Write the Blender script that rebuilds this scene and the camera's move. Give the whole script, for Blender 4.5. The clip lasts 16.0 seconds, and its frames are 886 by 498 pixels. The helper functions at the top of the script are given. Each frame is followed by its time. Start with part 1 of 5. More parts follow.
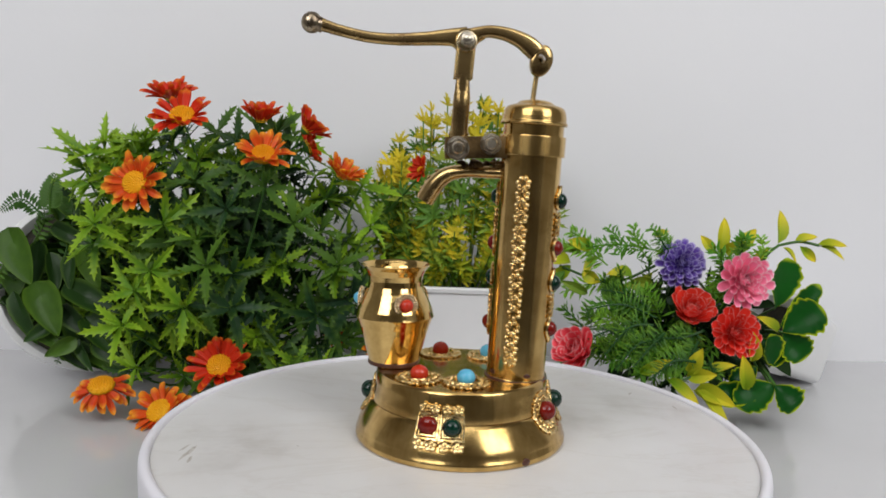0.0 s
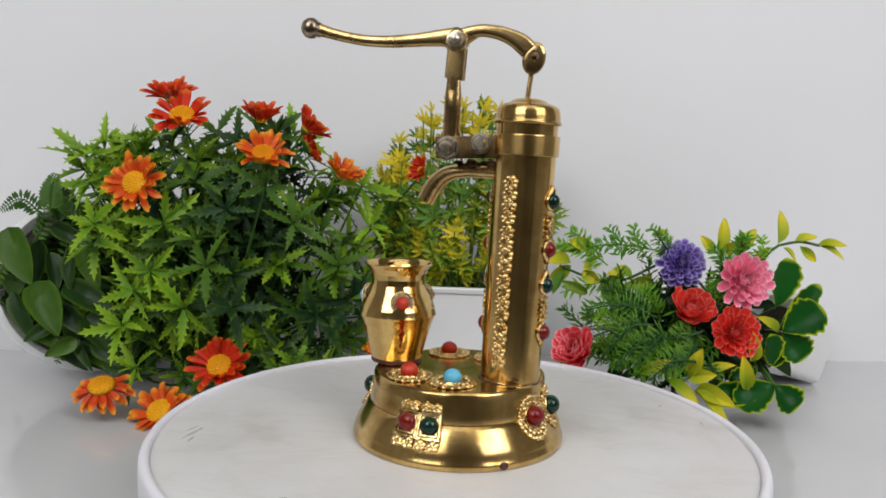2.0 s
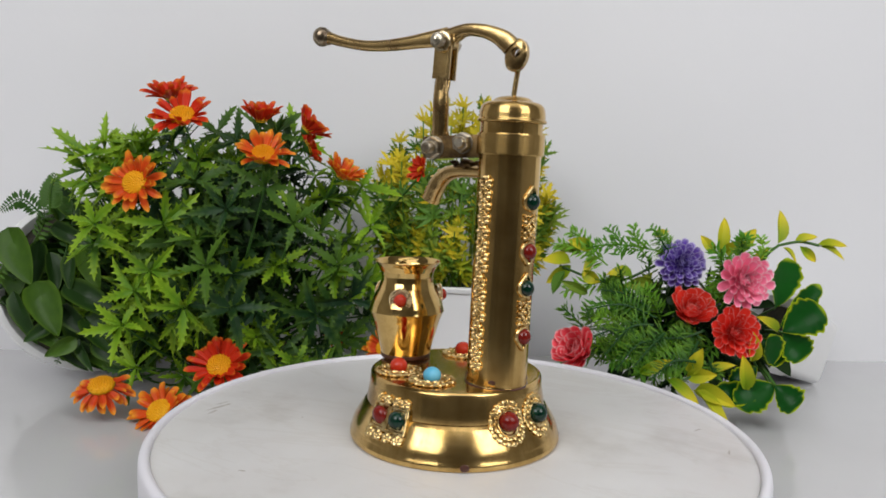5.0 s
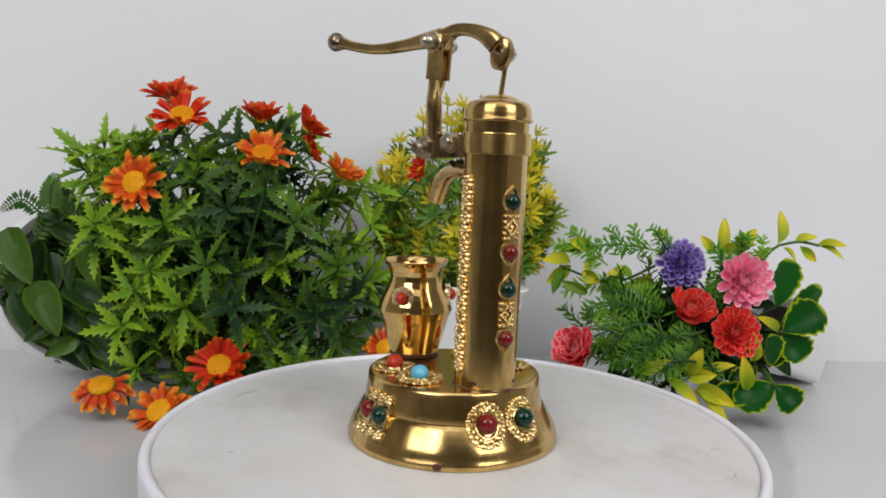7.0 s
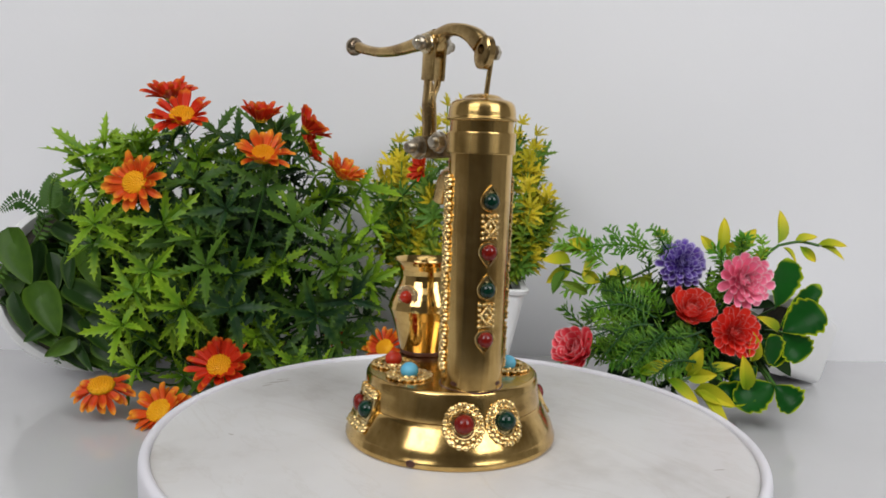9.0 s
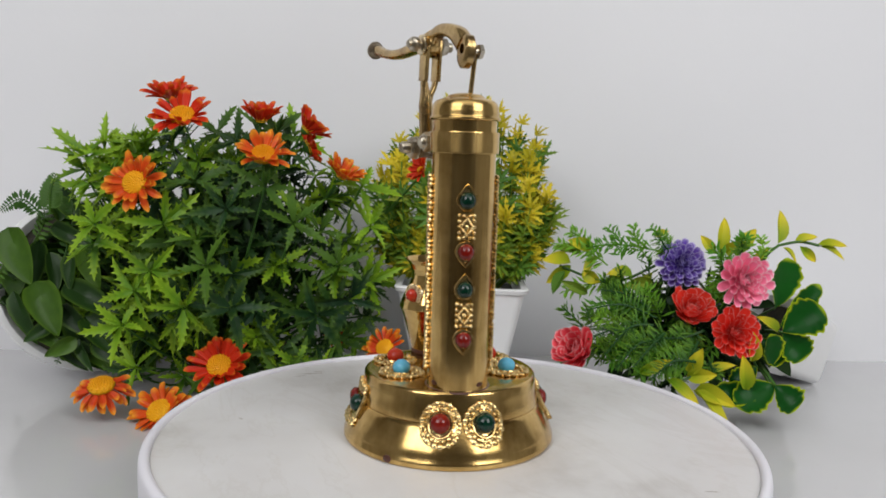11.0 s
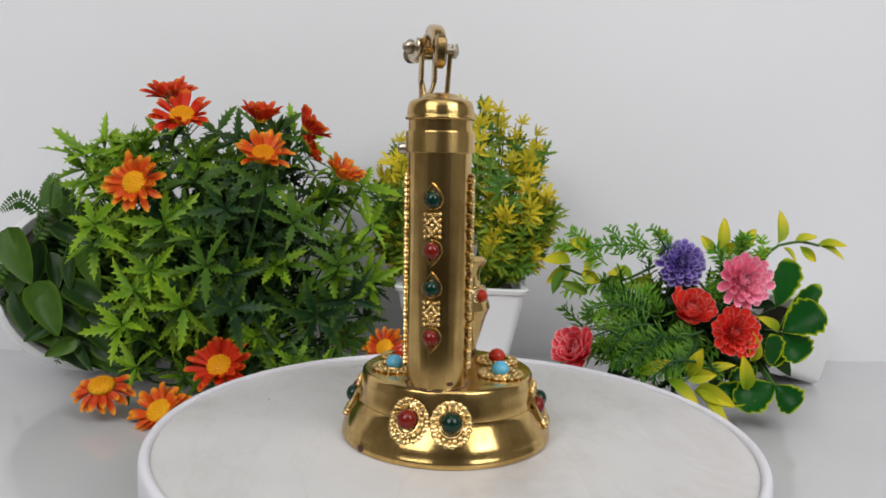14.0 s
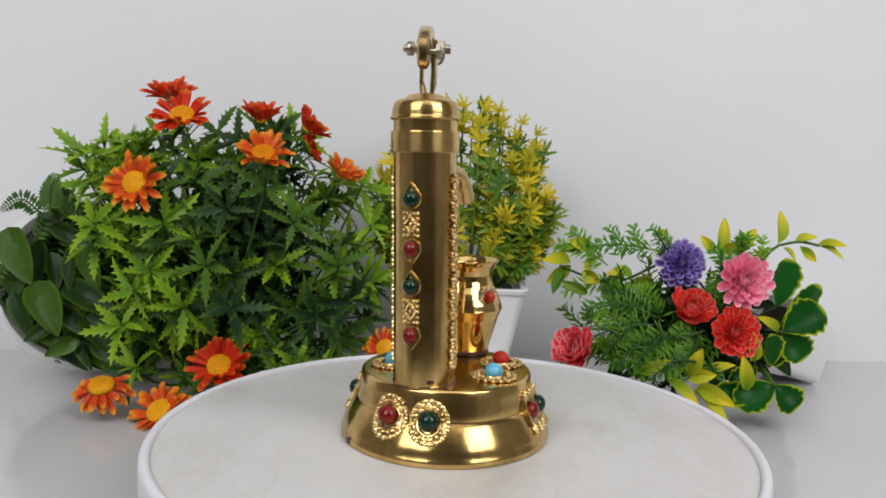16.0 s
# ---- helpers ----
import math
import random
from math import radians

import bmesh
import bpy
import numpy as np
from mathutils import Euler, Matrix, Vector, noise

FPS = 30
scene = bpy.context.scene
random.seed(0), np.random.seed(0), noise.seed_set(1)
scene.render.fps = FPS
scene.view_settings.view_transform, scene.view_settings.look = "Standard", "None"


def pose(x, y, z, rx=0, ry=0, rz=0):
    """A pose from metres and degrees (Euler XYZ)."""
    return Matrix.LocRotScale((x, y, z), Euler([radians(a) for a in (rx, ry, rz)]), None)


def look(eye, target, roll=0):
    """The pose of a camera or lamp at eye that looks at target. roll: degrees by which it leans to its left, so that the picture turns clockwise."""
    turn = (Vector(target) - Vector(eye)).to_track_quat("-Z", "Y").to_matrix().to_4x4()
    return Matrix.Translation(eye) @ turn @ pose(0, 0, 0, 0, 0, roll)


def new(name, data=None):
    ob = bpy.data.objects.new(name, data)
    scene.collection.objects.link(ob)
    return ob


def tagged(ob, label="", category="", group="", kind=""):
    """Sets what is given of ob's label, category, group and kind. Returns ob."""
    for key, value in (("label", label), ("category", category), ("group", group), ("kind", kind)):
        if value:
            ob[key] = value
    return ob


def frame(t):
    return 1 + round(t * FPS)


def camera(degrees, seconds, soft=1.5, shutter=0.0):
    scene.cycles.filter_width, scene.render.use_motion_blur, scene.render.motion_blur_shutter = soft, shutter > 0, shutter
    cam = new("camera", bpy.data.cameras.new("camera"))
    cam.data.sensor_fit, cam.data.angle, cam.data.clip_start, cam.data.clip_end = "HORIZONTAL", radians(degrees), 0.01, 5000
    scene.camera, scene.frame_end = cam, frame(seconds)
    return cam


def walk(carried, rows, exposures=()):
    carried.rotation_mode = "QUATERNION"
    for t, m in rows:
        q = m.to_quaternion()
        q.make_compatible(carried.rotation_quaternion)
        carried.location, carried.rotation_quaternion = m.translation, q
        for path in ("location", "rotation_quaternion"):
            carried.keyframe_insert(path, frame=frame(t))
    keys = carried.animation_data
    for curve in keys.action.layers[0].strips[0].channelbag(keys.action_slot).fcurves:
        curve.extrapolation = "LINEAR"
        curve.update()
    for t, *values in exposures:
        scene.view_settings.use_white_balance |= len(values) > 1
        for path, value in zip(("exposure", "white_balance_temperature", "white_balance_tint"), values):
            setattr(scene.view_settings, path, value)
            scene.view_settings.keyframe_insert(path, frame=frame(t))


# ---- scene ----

# ---- camera: stands still on a tripod ----
cam = camera(61.4, 16.0, soft=1.7)
EYE = Vector((0.0, -0.3083, 0.1079))
VIEW = look(EYE, EYE + Vector((-0.0224, 0.9941, -0.1066)), 1.69)
walk(cam, [(0, VIEW), (16, VIEW)], exposures=[(0, 0.0), (16, 0.0)])

# ---- light: two soft boxes in front of the table, an added overhead fill, a dim room round them ----
world = bpy.data.worlds.new("world")
scene.world = world
world.use_nodes = True
world.node_tree.nodes["Background"].inputs[0].default_value = (0.8, 0.85, 1.0, 1)
world.node_tree.nodes["Background"].inputs[1].default_value = 0.2


def softbox(name, eye, target, w, h, watts, colour):
    data = bpy.data.lights.new(name, "AREA")
    data.shape, data.size, data.size_y, data.energy, data.color = "RECTANGLE", w, h, watts, colour
    ob = new(name, data)
    ob.matrix_world = look(eye, target)
    return ob


softbox("softbox_a", (-0.62, -0.95, 0.85), (0, 0.1, 0.05), 0.75, 0.7, 8.9, (0.985, 0.985, 1.0))
softbox("softbox_b", (0.80, -0.80, 0.80), (0, 0.1, 0.05), 0.65, 0.75, 8.8, (0.985, 0.985, 1.0))
# unseen fill light, added to brighten the room that the brass reflects
softbox("overhead_fill", (0.0, -1.0, 1.75), (0, -0.98, 0), 1.6, 1.4, 9.0, (0.99, 0.985, 1.0))


ZT = -0.05      # table top
ZS = -0.0018    # face of the turntable
BX, BY = 0.0023, -0.0039   # centre of the pump's base


# ---- materials ----
def nodes_of(name):
    m = bpy.data.materials.new(name)
    m.use_nodes = True
    nt = m.node_tree
    return m, nt, nt.nodes["Principled BSDF"]


def node(nt, kind, **values):
    n = nt.nodes.new(kind)
    for k, v in values.items():
        n.inputs[k].default_value = v
    return n


def ramp(nt, fac, stops):
    r = nt.nodes.new("ShaderNodeValToRGB")
    while len(r.color_ramp.elements) < len(stops):
        r.color_ramp.elements.new(0.5)
    for e, (p, c) in zip(r.color_ramp.elements, stops):
        e.position, e.color = p, (*c, 1)
    nt.links.new(fac, r.inputs[0])
    return r.outputs[0]


def mixc(nt, fac, a, b, blend="MIX"):
    n = nt.nodes.new("ShaderNodeMix")
    n.data_type, n.blend_type = "RGBA", blend
    for sock, v in ((n.inputs[0], fac), (n.inputs[6], a), (n.inputs[7], b)):
        if isinstance(v, (int, float)):
            sock.default_value = v
        elif isinstance(v, tuple):
            sock.default_value = (*v, 1)
        else:
            nt.links.new(v, sock)
    return n.outputs[2]


def coords(nt, scale=(1, 1, 1)):
    t = nt.nodes.new("ShaderNodeTexCoord")
    m = node(nt, "ShaderNodeMapping", Scale=scale)
    nt.links.new(t.outputs["Object"], m.inputs[0])
    return m.outputs[0]


def noise_of(nt, scale, detail=3, stretch=(1, 1, 1), rough=0.55):
    n = node(nt, "ShaderNodeTexNoise", Scale=scale, Detail=detail, Roughness=rough)
    nt.links.new(coords(nt, stretch), n.inputs["Vector"])
    return n.outputs["Fac"]


def bump(nt, bsdf, fac, strength, distance):
    b = node(nt, "ShaderNodeBump", Strength=strength, Distance=distance)
    nt.links.new(fac, b.inputs["Height"])
    nt.links.new(b.outputs[0], bsdf.inputs["Normal"])


def rough_range(nt, bsdf, fac, lo, hi):
    r = node(nt, "ShaderNodeMapRange")
    r.inputs[3].default_value, r.inputs[4].default_value = lo, hi
    nt.links.new(fac, r.inputs[0])
    nt.links.new(r.outputs[0], bsdf.inputs["Roughness"])


def metal(name, clean, stain, lo, hi, brush=(1, 1, 1), grain=900, relief=0.00004, patch=55, low=0.52, high=0.75, spun=0.0):
    m, nt, p = nodes_of(name)
    patches = noise_of(nt, patch, 5)
    tone = ramp(nt, patches, [(low, clean), (high, stain)])
    smear = noise_of(nt, patch * 6, 4, (1, 1, 0.12) if spun else (1, 1, 1), 0.65)
    tone = mixc(nt, 0.35, tone, ramp(nt, smear, [(0.42, (0.72, 0.66, 0.56)), (0.56, (1, 1, 1))]), "MULTIPLY")
    specks = noise_of(nt, 1100, 2)
    tone = mixc(nt, 0.8, tone, ramp(nt, specks, [(0.70, (1, 1, 1)), (0.76, (0.45, 0.36, 0.25))]), "MULTIPLY")
    nt.links.new(tone, p.inputs["Base Color"])
    p.inputs["Metallic"].default_value = 1
    if spun:
        tan = nt.nodes.new("ShaderNodeTangent")
        tan.direction_type, tan.axis = "RADIAL", "Z"
        nt.links.new(tan.outputs[0], p.inputs["Tangent"])
        p.inputs["Anisotropic"].default_value = spun
        p.inputs["Anisotropic Rotation"].default_value = 0.25
    rough_range(nt, p, noise_of(nt, patch * 2, 4), lo, hi)
    bump(nt, p, noise_of(nt, grain, 2, brush), 0.35, relief)
    return m


spun_brass = metal("spun_brass", (0.72, 0.495, 0.19), (0.40, 0.25, 0.08), 0.13, 0.24, (0.1, 0.1, 5), 500, 0.00003, low=0.43, high=0.68, spun=0.5)
turned_brass = metal("turned_brass", (0.72, 0.495, 0.19), (0.42, 0.27, 0.09), 0.20, 0.30, (0.1, 0.1, 5), 500, 0.00003, low=0.45, high=0.70, spun=0.8)
brass = metal("brass", (0.70, 0.485, 0.185), (0.44, 0.27, 0.085), 0.08, 0.17, (1, 1, 1), 600, 0.00002)
old_brass = metal("old_brass", (0.62, 0.44, 0.19), (0.26, 0.165, 0.075), 0.17, 0.34, (1, 1, 1), 500, 0.00012, 90, 0.42, 0.72)
gold = metal("gilt_filigree", (0.92, 0.71, 0.34), (0.48, 0.30, 0.09), 0.16, 0.34, (1, 1, 1), 1500, 0.00005, 420, 0.44, 0.66)
silver_wire = metal("pale_wire", (0.80, 0.68, 0.45), (0.5, 0.36, 0.2), 0.2, 0.35, (1, 1, 1), 1500, 0.00005, 200)
grimy_brass = metal("grimy_brass", (0.30, 0.195, 0.085), (0.05, 0.03, 0.018), 0.28, 0.5, (1, 1, 1), 500, 0.00015, 140, 0.40, 0.66)
dull_knob = metal("dull_knob", (0.50, 0.42, 0.30), (0.14, 0.10, 0.07), 0.2, 0.4, (1, 1, 1), 500, 0.0002, 180, 0.38, 0.62)
steel = metal("steel", (0.62, 0.57, 0.47), (0.17, 0.125, 0.075), 0.24, 0.42, (1, 1, 1), 800, 0.00006, 200, 0.45, 0.7)


def stone(name, a, b):
    m, nt, p = nodes_of(name)
    nt.links.new(ramp(nt, noise_of(nt, 260, 4), [(0.35, a), (0.7, b)]), p.inputs["Base Color"])
    p.inputs["Roughness"].default_value = 0.10
    p.inputs["Specular IOR Level"].default_value = 0.32
    p.inputs["Coat Weight"].default_value = 0.15
    p.inputs["Coat Roughness"].default_value = 0.06
    return m


red_stone = stone("carnelian", (0.13, 0.006, 0.004), (0.21, 0.012, 0.006))
coral_stone = stone("coral_bead", (0.46, 0.026, 0.010), (0.56, 0.042, 0.016))
green_stone = stone("green_stone", (0.0015, 0.016, 0.009), (0.004, 0.034, 0.018))
blue_stone = stone("turquoise", (0.10, 0.42, 0.62), (0.16, 0.52, 0.72))


def plain(name, a, b, scale, rough, relief=0.0, grain=300, detail=4, spec=0.5, lo=0.35, hi=0.7, var=0.05):
    m, nt, p = nodes_of(name)
    n = noise_of(nt, scale, detail)
    nt.links.new(ramp(nt, n, [(lo, a), (hi, b)]), p.inputs["Base Color"])
    rough_range(nt, p, noise_of(nt, scale * 3, 3), rough - var, rough + var)
    p.inputs["Specular IOR Level"].default_value = spec
    if relief:
        bump(nt, p, noise_of(nt, grain, 3), 0.3, relief)
    return m


wall_paint = plain("backdrop_white", (0.775, 0.777, 0.797), (0.81, 0.812, 0.828), 2.5, 0.55, 0.0002, 220)
table_gloss = plain("table_gloss_white", (0.57, 0.57, 0.575), (0.63, 0.63, 0.635), 5, 0.11, 0.00002, 30)
room_paint = plain("room_paint", (0.66, 0.64, 0.60), (0.74, 0.72, 0.68), 1.5, 0.8)
room_dark = plain("room_dark_paint", (0.20, 0.185, 0.162), (0.27, 0.25, 0.222), 1.5, 0.8)
room_floor = plain("room_floor", (0.10, 0.08, 0.06), (0.15, 0.12, 0.09), 3, 0.5)
pot_white = plain("pot_white_plastic", (0.82, 0.82, 0.82), (0.87, 0.87, 0.87), 20, 0.38, 0.00003, 200)
rim_white = plain("rim_white_plastic", (0.74, 0.73, 0.78), (0.79, 0.78, 0.82), 12, 0.35)
glue_brown = plain("glue_brown", (0.055, 0.016, 0.010), (0.10, 0.035, 0.018), 200, 0.3, 0.0001, 500)
# also colours the dark fills that stand in for shade in bowl and tipped pot
soil = plain("soil", (0.015, 0.014, 0.010), (0.04, 0.035, 0.02), 120, 0.9, 0.002, 200)
scuff_grey = plain("scuff_grey", (0.34, 0.31, 0.27), (0.60, 0.58, 0.55), 500, 0.6)


def marble():
    m, nt, p = nodes_of("marble_sheet")
    wide = noise_of(nt, 9, 6, (1, 1, 1), 0.6)
    base = ramp(nt, wide, [(0.32, (0.47, 0.45, 0.425)), (0.46, (0.63, 0.62, 0.61)), (0.60, (0.675, 0.67, 0.665)), (0.75, (0.69, 0.69, 0.69))])
    vein = node(nt, "ShaderNodeTexNoise", Scale=13, Detail=7, Roughness=0.62, Distortion=1.2)
    nt.links.new(coords(nt, (0.6, 1.5, 1)), vein.inputs["Vector"])
    line = ramp(nt, vein.outputs["Fac"], [(0.475, (1, 1, 1)), (0.5, (0.94, 0.93, 0.915)), (0.525, (1, 1, 1))])
    nt.links.new(mixc(nt, 0.8, base, line, "MULTIPLY"), p.inputs["Base Color"])
    rough_range(nt, p, wide, 0.3, 0.42)
    return m


marble_sheet = marble()


def leafy(name, stops, tip=None, tip_at=(0.6, 1.0), rough=0.42, spread=0.35, island=False, leak=0.14, spec=0.2):
    """Plastic or cloth leaf: a colour by piece, a mottle on it, and an edge or tip colour by the 'tip' attribute."""
    m, nt, p = nodes_of(name)
    if island:
        rnd = nt.nodes.new("ShaderNodeNewGeometry").outputs["Random Per Island"]
    else:
        rnd = nt.nodes.new("ShaderNodeObjectInfo").outputs["Random"]
    mottle = noise_of(nt, 130, 3)
    add = nt.nodes.new("ShaderNodeMath")
    add.operation = "MULTIPLY_ADD"
    nt.links.new(mottle, add.inputs[0])
    add.inputs[1].default_value = spread
    nt.links.new(rnd, add.inputs[2])
    sub = nt.nodes.new("ShaderNodeMath")
    sub.operation = "SUBTRACT"
    nt.links.new(add.outputs[0], sub.inputs[0])
    sub.inputs[1].default_value = spread / 2
    col = ramp(nt, sub.outputs[0], stops)
    if tip:
        att = nt.nodes.new("ShaderNodeAttribute")
        att.attribute_name = "tip"
        r = node(nt, "ShaderNodeMapRange")
        r.inputs[1].default_value, r.inputs[2].default_value = tip_at
        nt.links.new(att.outputs["Fac"], r.inputs[0])
        col = mixc(nt, r.outputs[0], col, tip)
    nt.links.new(col, p.inputs["Base Color"])
    p.inputs["Roughness"].default_value = rough
    p.inputs["Specular IOR Level"].default_value = spec
    bump(nt, p, noise_of(nt, 420, 3), 0.4, 0.0003)
    if leak:
        tr = nt.nodes.new("ShaderNodeBsdfTranslucent")
        nt.links.new(col, tr.inputs[0])
        mx = node(nt, "ShaderNodeMixShader", Fac=leak)
        out = nt.nodes["Material Output"]
        nt.links.new(p.outputs[0], mx.inputs[1])
        nt.links.new(tr.outputs[0], mx.inputs[2])
        nt.links.new(mx.outputs[0], out.inputs[0])
    return m


# two leaf greens; the lime one also holds the yellower tone of lit leaves
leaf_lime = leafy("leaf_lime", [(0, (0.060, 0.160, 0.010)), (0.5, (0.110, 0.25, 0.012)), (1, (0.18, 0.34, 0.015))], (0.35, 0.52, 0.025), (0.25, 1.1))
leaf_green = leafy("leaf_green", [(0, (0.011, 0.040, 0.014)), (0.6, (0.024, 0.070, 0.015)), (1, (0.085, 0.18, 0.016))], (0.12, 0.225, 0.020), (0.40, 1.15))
# darkened green: the shade inside the plants is put into this colour
leaf_inner_shade = leafy("leaf_inner_shade", [(0, (0.009, 0.028, 0.008)), (1, (0.026, 0.066, 0.014))], island=True)
leaf_bowl = leafy("leaf_bowl", [(0, (0.010, 0.030, 0.006)), (0.6, (0.022, 0.062, 0.010)), (1, (0.070, 0.15, 0.014))], (0.11, 0.21, 0.018), (0.70, 1.25), rough=0.42, spec=0.25)
fern_green = leafy("fern_green", [(0, (0.08, 0.27, 0.02)), (1, (0.25, 0.50, 0.04))])
fern_low = leafy("fern_low", [(0, (0.012, 0.062, 0.010)), (1, (0.045, 0.16, 0.018))], (0.20, 0.40, 0.030), (0.15, 1.0), island=True)
fern_dark = leafy("fern_dark", [(0, (0.03, 0.09, 0.012)), (1, (0.09, 0.19, 0.022))])
sprig_yellow = leafy("sprig_yellow", [(0, (0.42, 0.37, 0.012)), (1, (0.72, 0.57, 0.03))])
sprig_green = leafy("sprig_green", [(0, (0.05, 0.13, 0.015)), (0.6, (0.11, 0.24, 0.03)), (1, (0.28, 0.34, 0.03))])
sprig_deep = leafy("sprig_deep", [(0, (0.07, 0.165, 0.014)), (1, (0.25, 0.37, 0.028))], island=True)
sprig_olive = leafy("sprig_olive", [(0, (0.22, 0.30, 0.012)), (1, (0.55, 0.48, 0.02))], island=True)
leaf_yellow = leafy("leaf_yellow", [(0, (0.17, 0.33, 0.015)), (1, (0.44, 0.47, 0.02))], (0.72, 0.62, 0.035), (0.2, 0.8))
leaf_edged = leafy("leaf_edged", [(0, (0.003, 0.045, 0.006)), (1, (0.012, 0.100, 0.012))], (0.50, 0.62, 0.012), (0.40, 1.0), rough=0.30, spec=0.12)
stem_green = leafy("stem_green", [(0, (0.03, 0.09, 0.015)), (1, (0.07, 0.17, 0.03))], leak=0)
daisy_red = leafy("daisy_red", [(0, (0.50, 0.016, 0.006)), (1, (0.62, 0.034, 0.009))], (0.86, 0.30, 0.02), (0.55, 1.2), leak=0.1)
daisy_orange = leafy("daisy_orange", [(0, (0.58, 0.045, 0.010)), (1, (0.68, 0.09, 0.012))], (0.90, 0.46, 0.03), (0.36, 1.1), leak=0.1)
daisy_eye = leafy("daisy_eye", [(0, (0.78, 0.34, 0.008)), (1, (0.90, 0.50, 0.02))], leak=0)
mum_pink = leafy("mum_pink", [(0, (0.99, 0.20, 0.36)), (1, (1.0, 0.28, 0.44))], (1.0, 0.84, 0.87), (0.62, 1.0), leak=0.1)
mum_red = leafy("mum_red", [(0, (0.86, 0.034, 0.022)), (1, (0.92, 0.075, 0.045))], (0.98, 0.70, 0.64), (0.74, 1.0), leak=0.1)
mum_coral = leafy("mum_coral", [(0, (0.90, 0.05, 0.08)), (1, (0.95, 0.11, 0.14))], (0.98, 0.62, 0.62), (0.6, 1.0), leak=0.1)
mum_purple = leafy("mum_purple", [(0, (0.11, 0.06, 0.36)), (1, (0.17, 0.09, 0.46))], (0.62, 0.56, 0.86), (0.5, 0.95), leak=0.1)


# ---- shapes ----
class Geo:
    """Vertices and faces gathered into one mesh, with a number 'tip' for each vertex."""

    def __init__(self):
        self.v, self.f, self.t = [], [], []

    def add(self, verts, faces, m=None, tips=None):
        n = len(self.v)
        self.v += [tuple(m @ Vector(p)) if m else tuple(p) for p in verts]
        self.t += list(tips) if tips else [0.0] * len(verts)
        self.f += [tuple(i + n for i in f) for f in faces]
        return self

    def join(self, other, m=None):
        return self.add(other.v, other.f, m, other.t)

    def bend(self, f):
        self.v = [tuple(f(*p)) for p in self.v]
        return self

    def mesh(self, name, material, smooth=True):
        me = bpy.data.meshes.new(name)
        me.from_pydata(self.v, [], self.f)
        a = me.attributes.new("tip", "FLOAT", "POINT")
        a.data.foreach_set("value", np.array(self.t, dtype=np.float32))
        me.materials.append(material)
        me.update()
        if smooth:
            me.shade_smooth()
            me.set_sharp_from_angle(angle=radians(42))
        return me


def part(name, geo, material, parent, label="", m=None, smooth=True):
    data = geo if isinstance(geo, bpy.types.Mesh) else geo.mesh(name, material, smooth)
    ob = new(name, data)
    ob.parent = parent
    if m is not None:
        ob.matrix_basis = m
    return tagged(ob, label)


def thing(name, m, label, category, group="", kind=""):
    ob = new(name)
    ob.empty_display_size = 0.02
    ob.matrix_basis = m
    return tagged(ob, label, category, group, kind)


def held(profile, w=0.00025):
    """The profile with a point set close to each end of its long runs, which keeps flat runs flat under smooth shading."""
    out = [profile[0]]
    for (r0, z0), (r1, z1) in zip(profile, profile[1:]):
        run = math.hypot(r1 - r0, z1 - z0)
        if run > 5 * w:
            out += [(r0 + (r1 - r0) * q, z0 + (z1 - z0) * q) for q in (w / run, 1 - w / run)]
        out.append((r1, z1))
    return out


def lathe(profile, seg=64, m=None, closed=False):
    """A profile of (radius, height) turned about z; ends at radius 0 are closed with a fan."""
    v, f = [], []
    rows = []
    for r, z in profile:
        if r < 1e-7:
            rows.append([len(v)])
            v.append((0, 0, z))
        else:
            rows.append(list(range(len(v), len(v) + seg)))
            v += [(r * math.cos(2 * math.pi * k / seg), r * math.sin(2 * math.pi * k / seg), z) for k in range(seg)]
    pairs = list(zip(rows, rows[1:])) + ([(rows[-1], rows[0])] if closed else [])
    for a, b in pairs:
        for k in range(seg):
            j = (k + 1) % seg
            if len(a) == 1 and len(b) > 1:
                f.append((a[0], b[j], b[k]))
            elif len(b) == 1 and len(a) > 1:
                f.append((a[k], a[j], b[0]))
            elif len(a) > 1:
                f.append((a[k], a[j], b[j], b[k]))
    return Geo().add(v, f, m)


def smooth_line(pts, n):
    """n points on a curve through pts."""
    out = []
    pts = [Vector(p) for p in pts]
    for i in range(n):
        s = i / (n - 1) * (len(pts) - 1)
        k = min(int(s), len(pts) - 2)
        u = s - k
        a, b, c, d = pts[max(k - 1, 0)], pts[k], pts[k + 1], pts[min(k + 2, len(pts) - 1)]
        out.append(0.5 * (2 * b + (c - a) * u + (2 * a - 5 * b + 4 * c - d) * u * u + (3 * b - a - 3 * c + d) * u ** 3))
    return out


def sweep(pts, sizes, seg=12, side=Vector((0, 0, 1)), square=0.0, hollow=False):
    """A bar along pts; sizes: (half width along side, half height) for each point. square: 0 round, 1 boxy."""
    v, f = [], []
    n = len(pts)
    for i, p in enumerate(pts):
        d = (pts[min(i + 1, n - 1)] - pts[max(i - 1, 0)]).normalized()
        b = d.cross(side).normalized()
        s = b.cross(d).normalized()
        for k in range(seg):
            a = 2 * math.pi * (k + 0.5) / seg
            c, sn = math.cos(a), math.sin(a)
            e = 1 - 0.62 * square
            c, sn = math.copysign(abs(c) ** e, c), math.copysign(abs(sn) ** e, sn)
            v.append(p + s * c * sizes[i][0] + b * sn * sizes[i][1])
    for i in range(n - 1):
        for k in range(seg):
            j = (k + 1) % seg
            f.append((i * seg + k, i * seg + j, (i + 1) * seg + j, (i + 1) * seg + k))
    if not hollow:
        f.append(tuple(reversed(range(seg))))
        f.append(tuple(range((n - 1) * seg, n * seg)))
    return Geo().add(v, f)


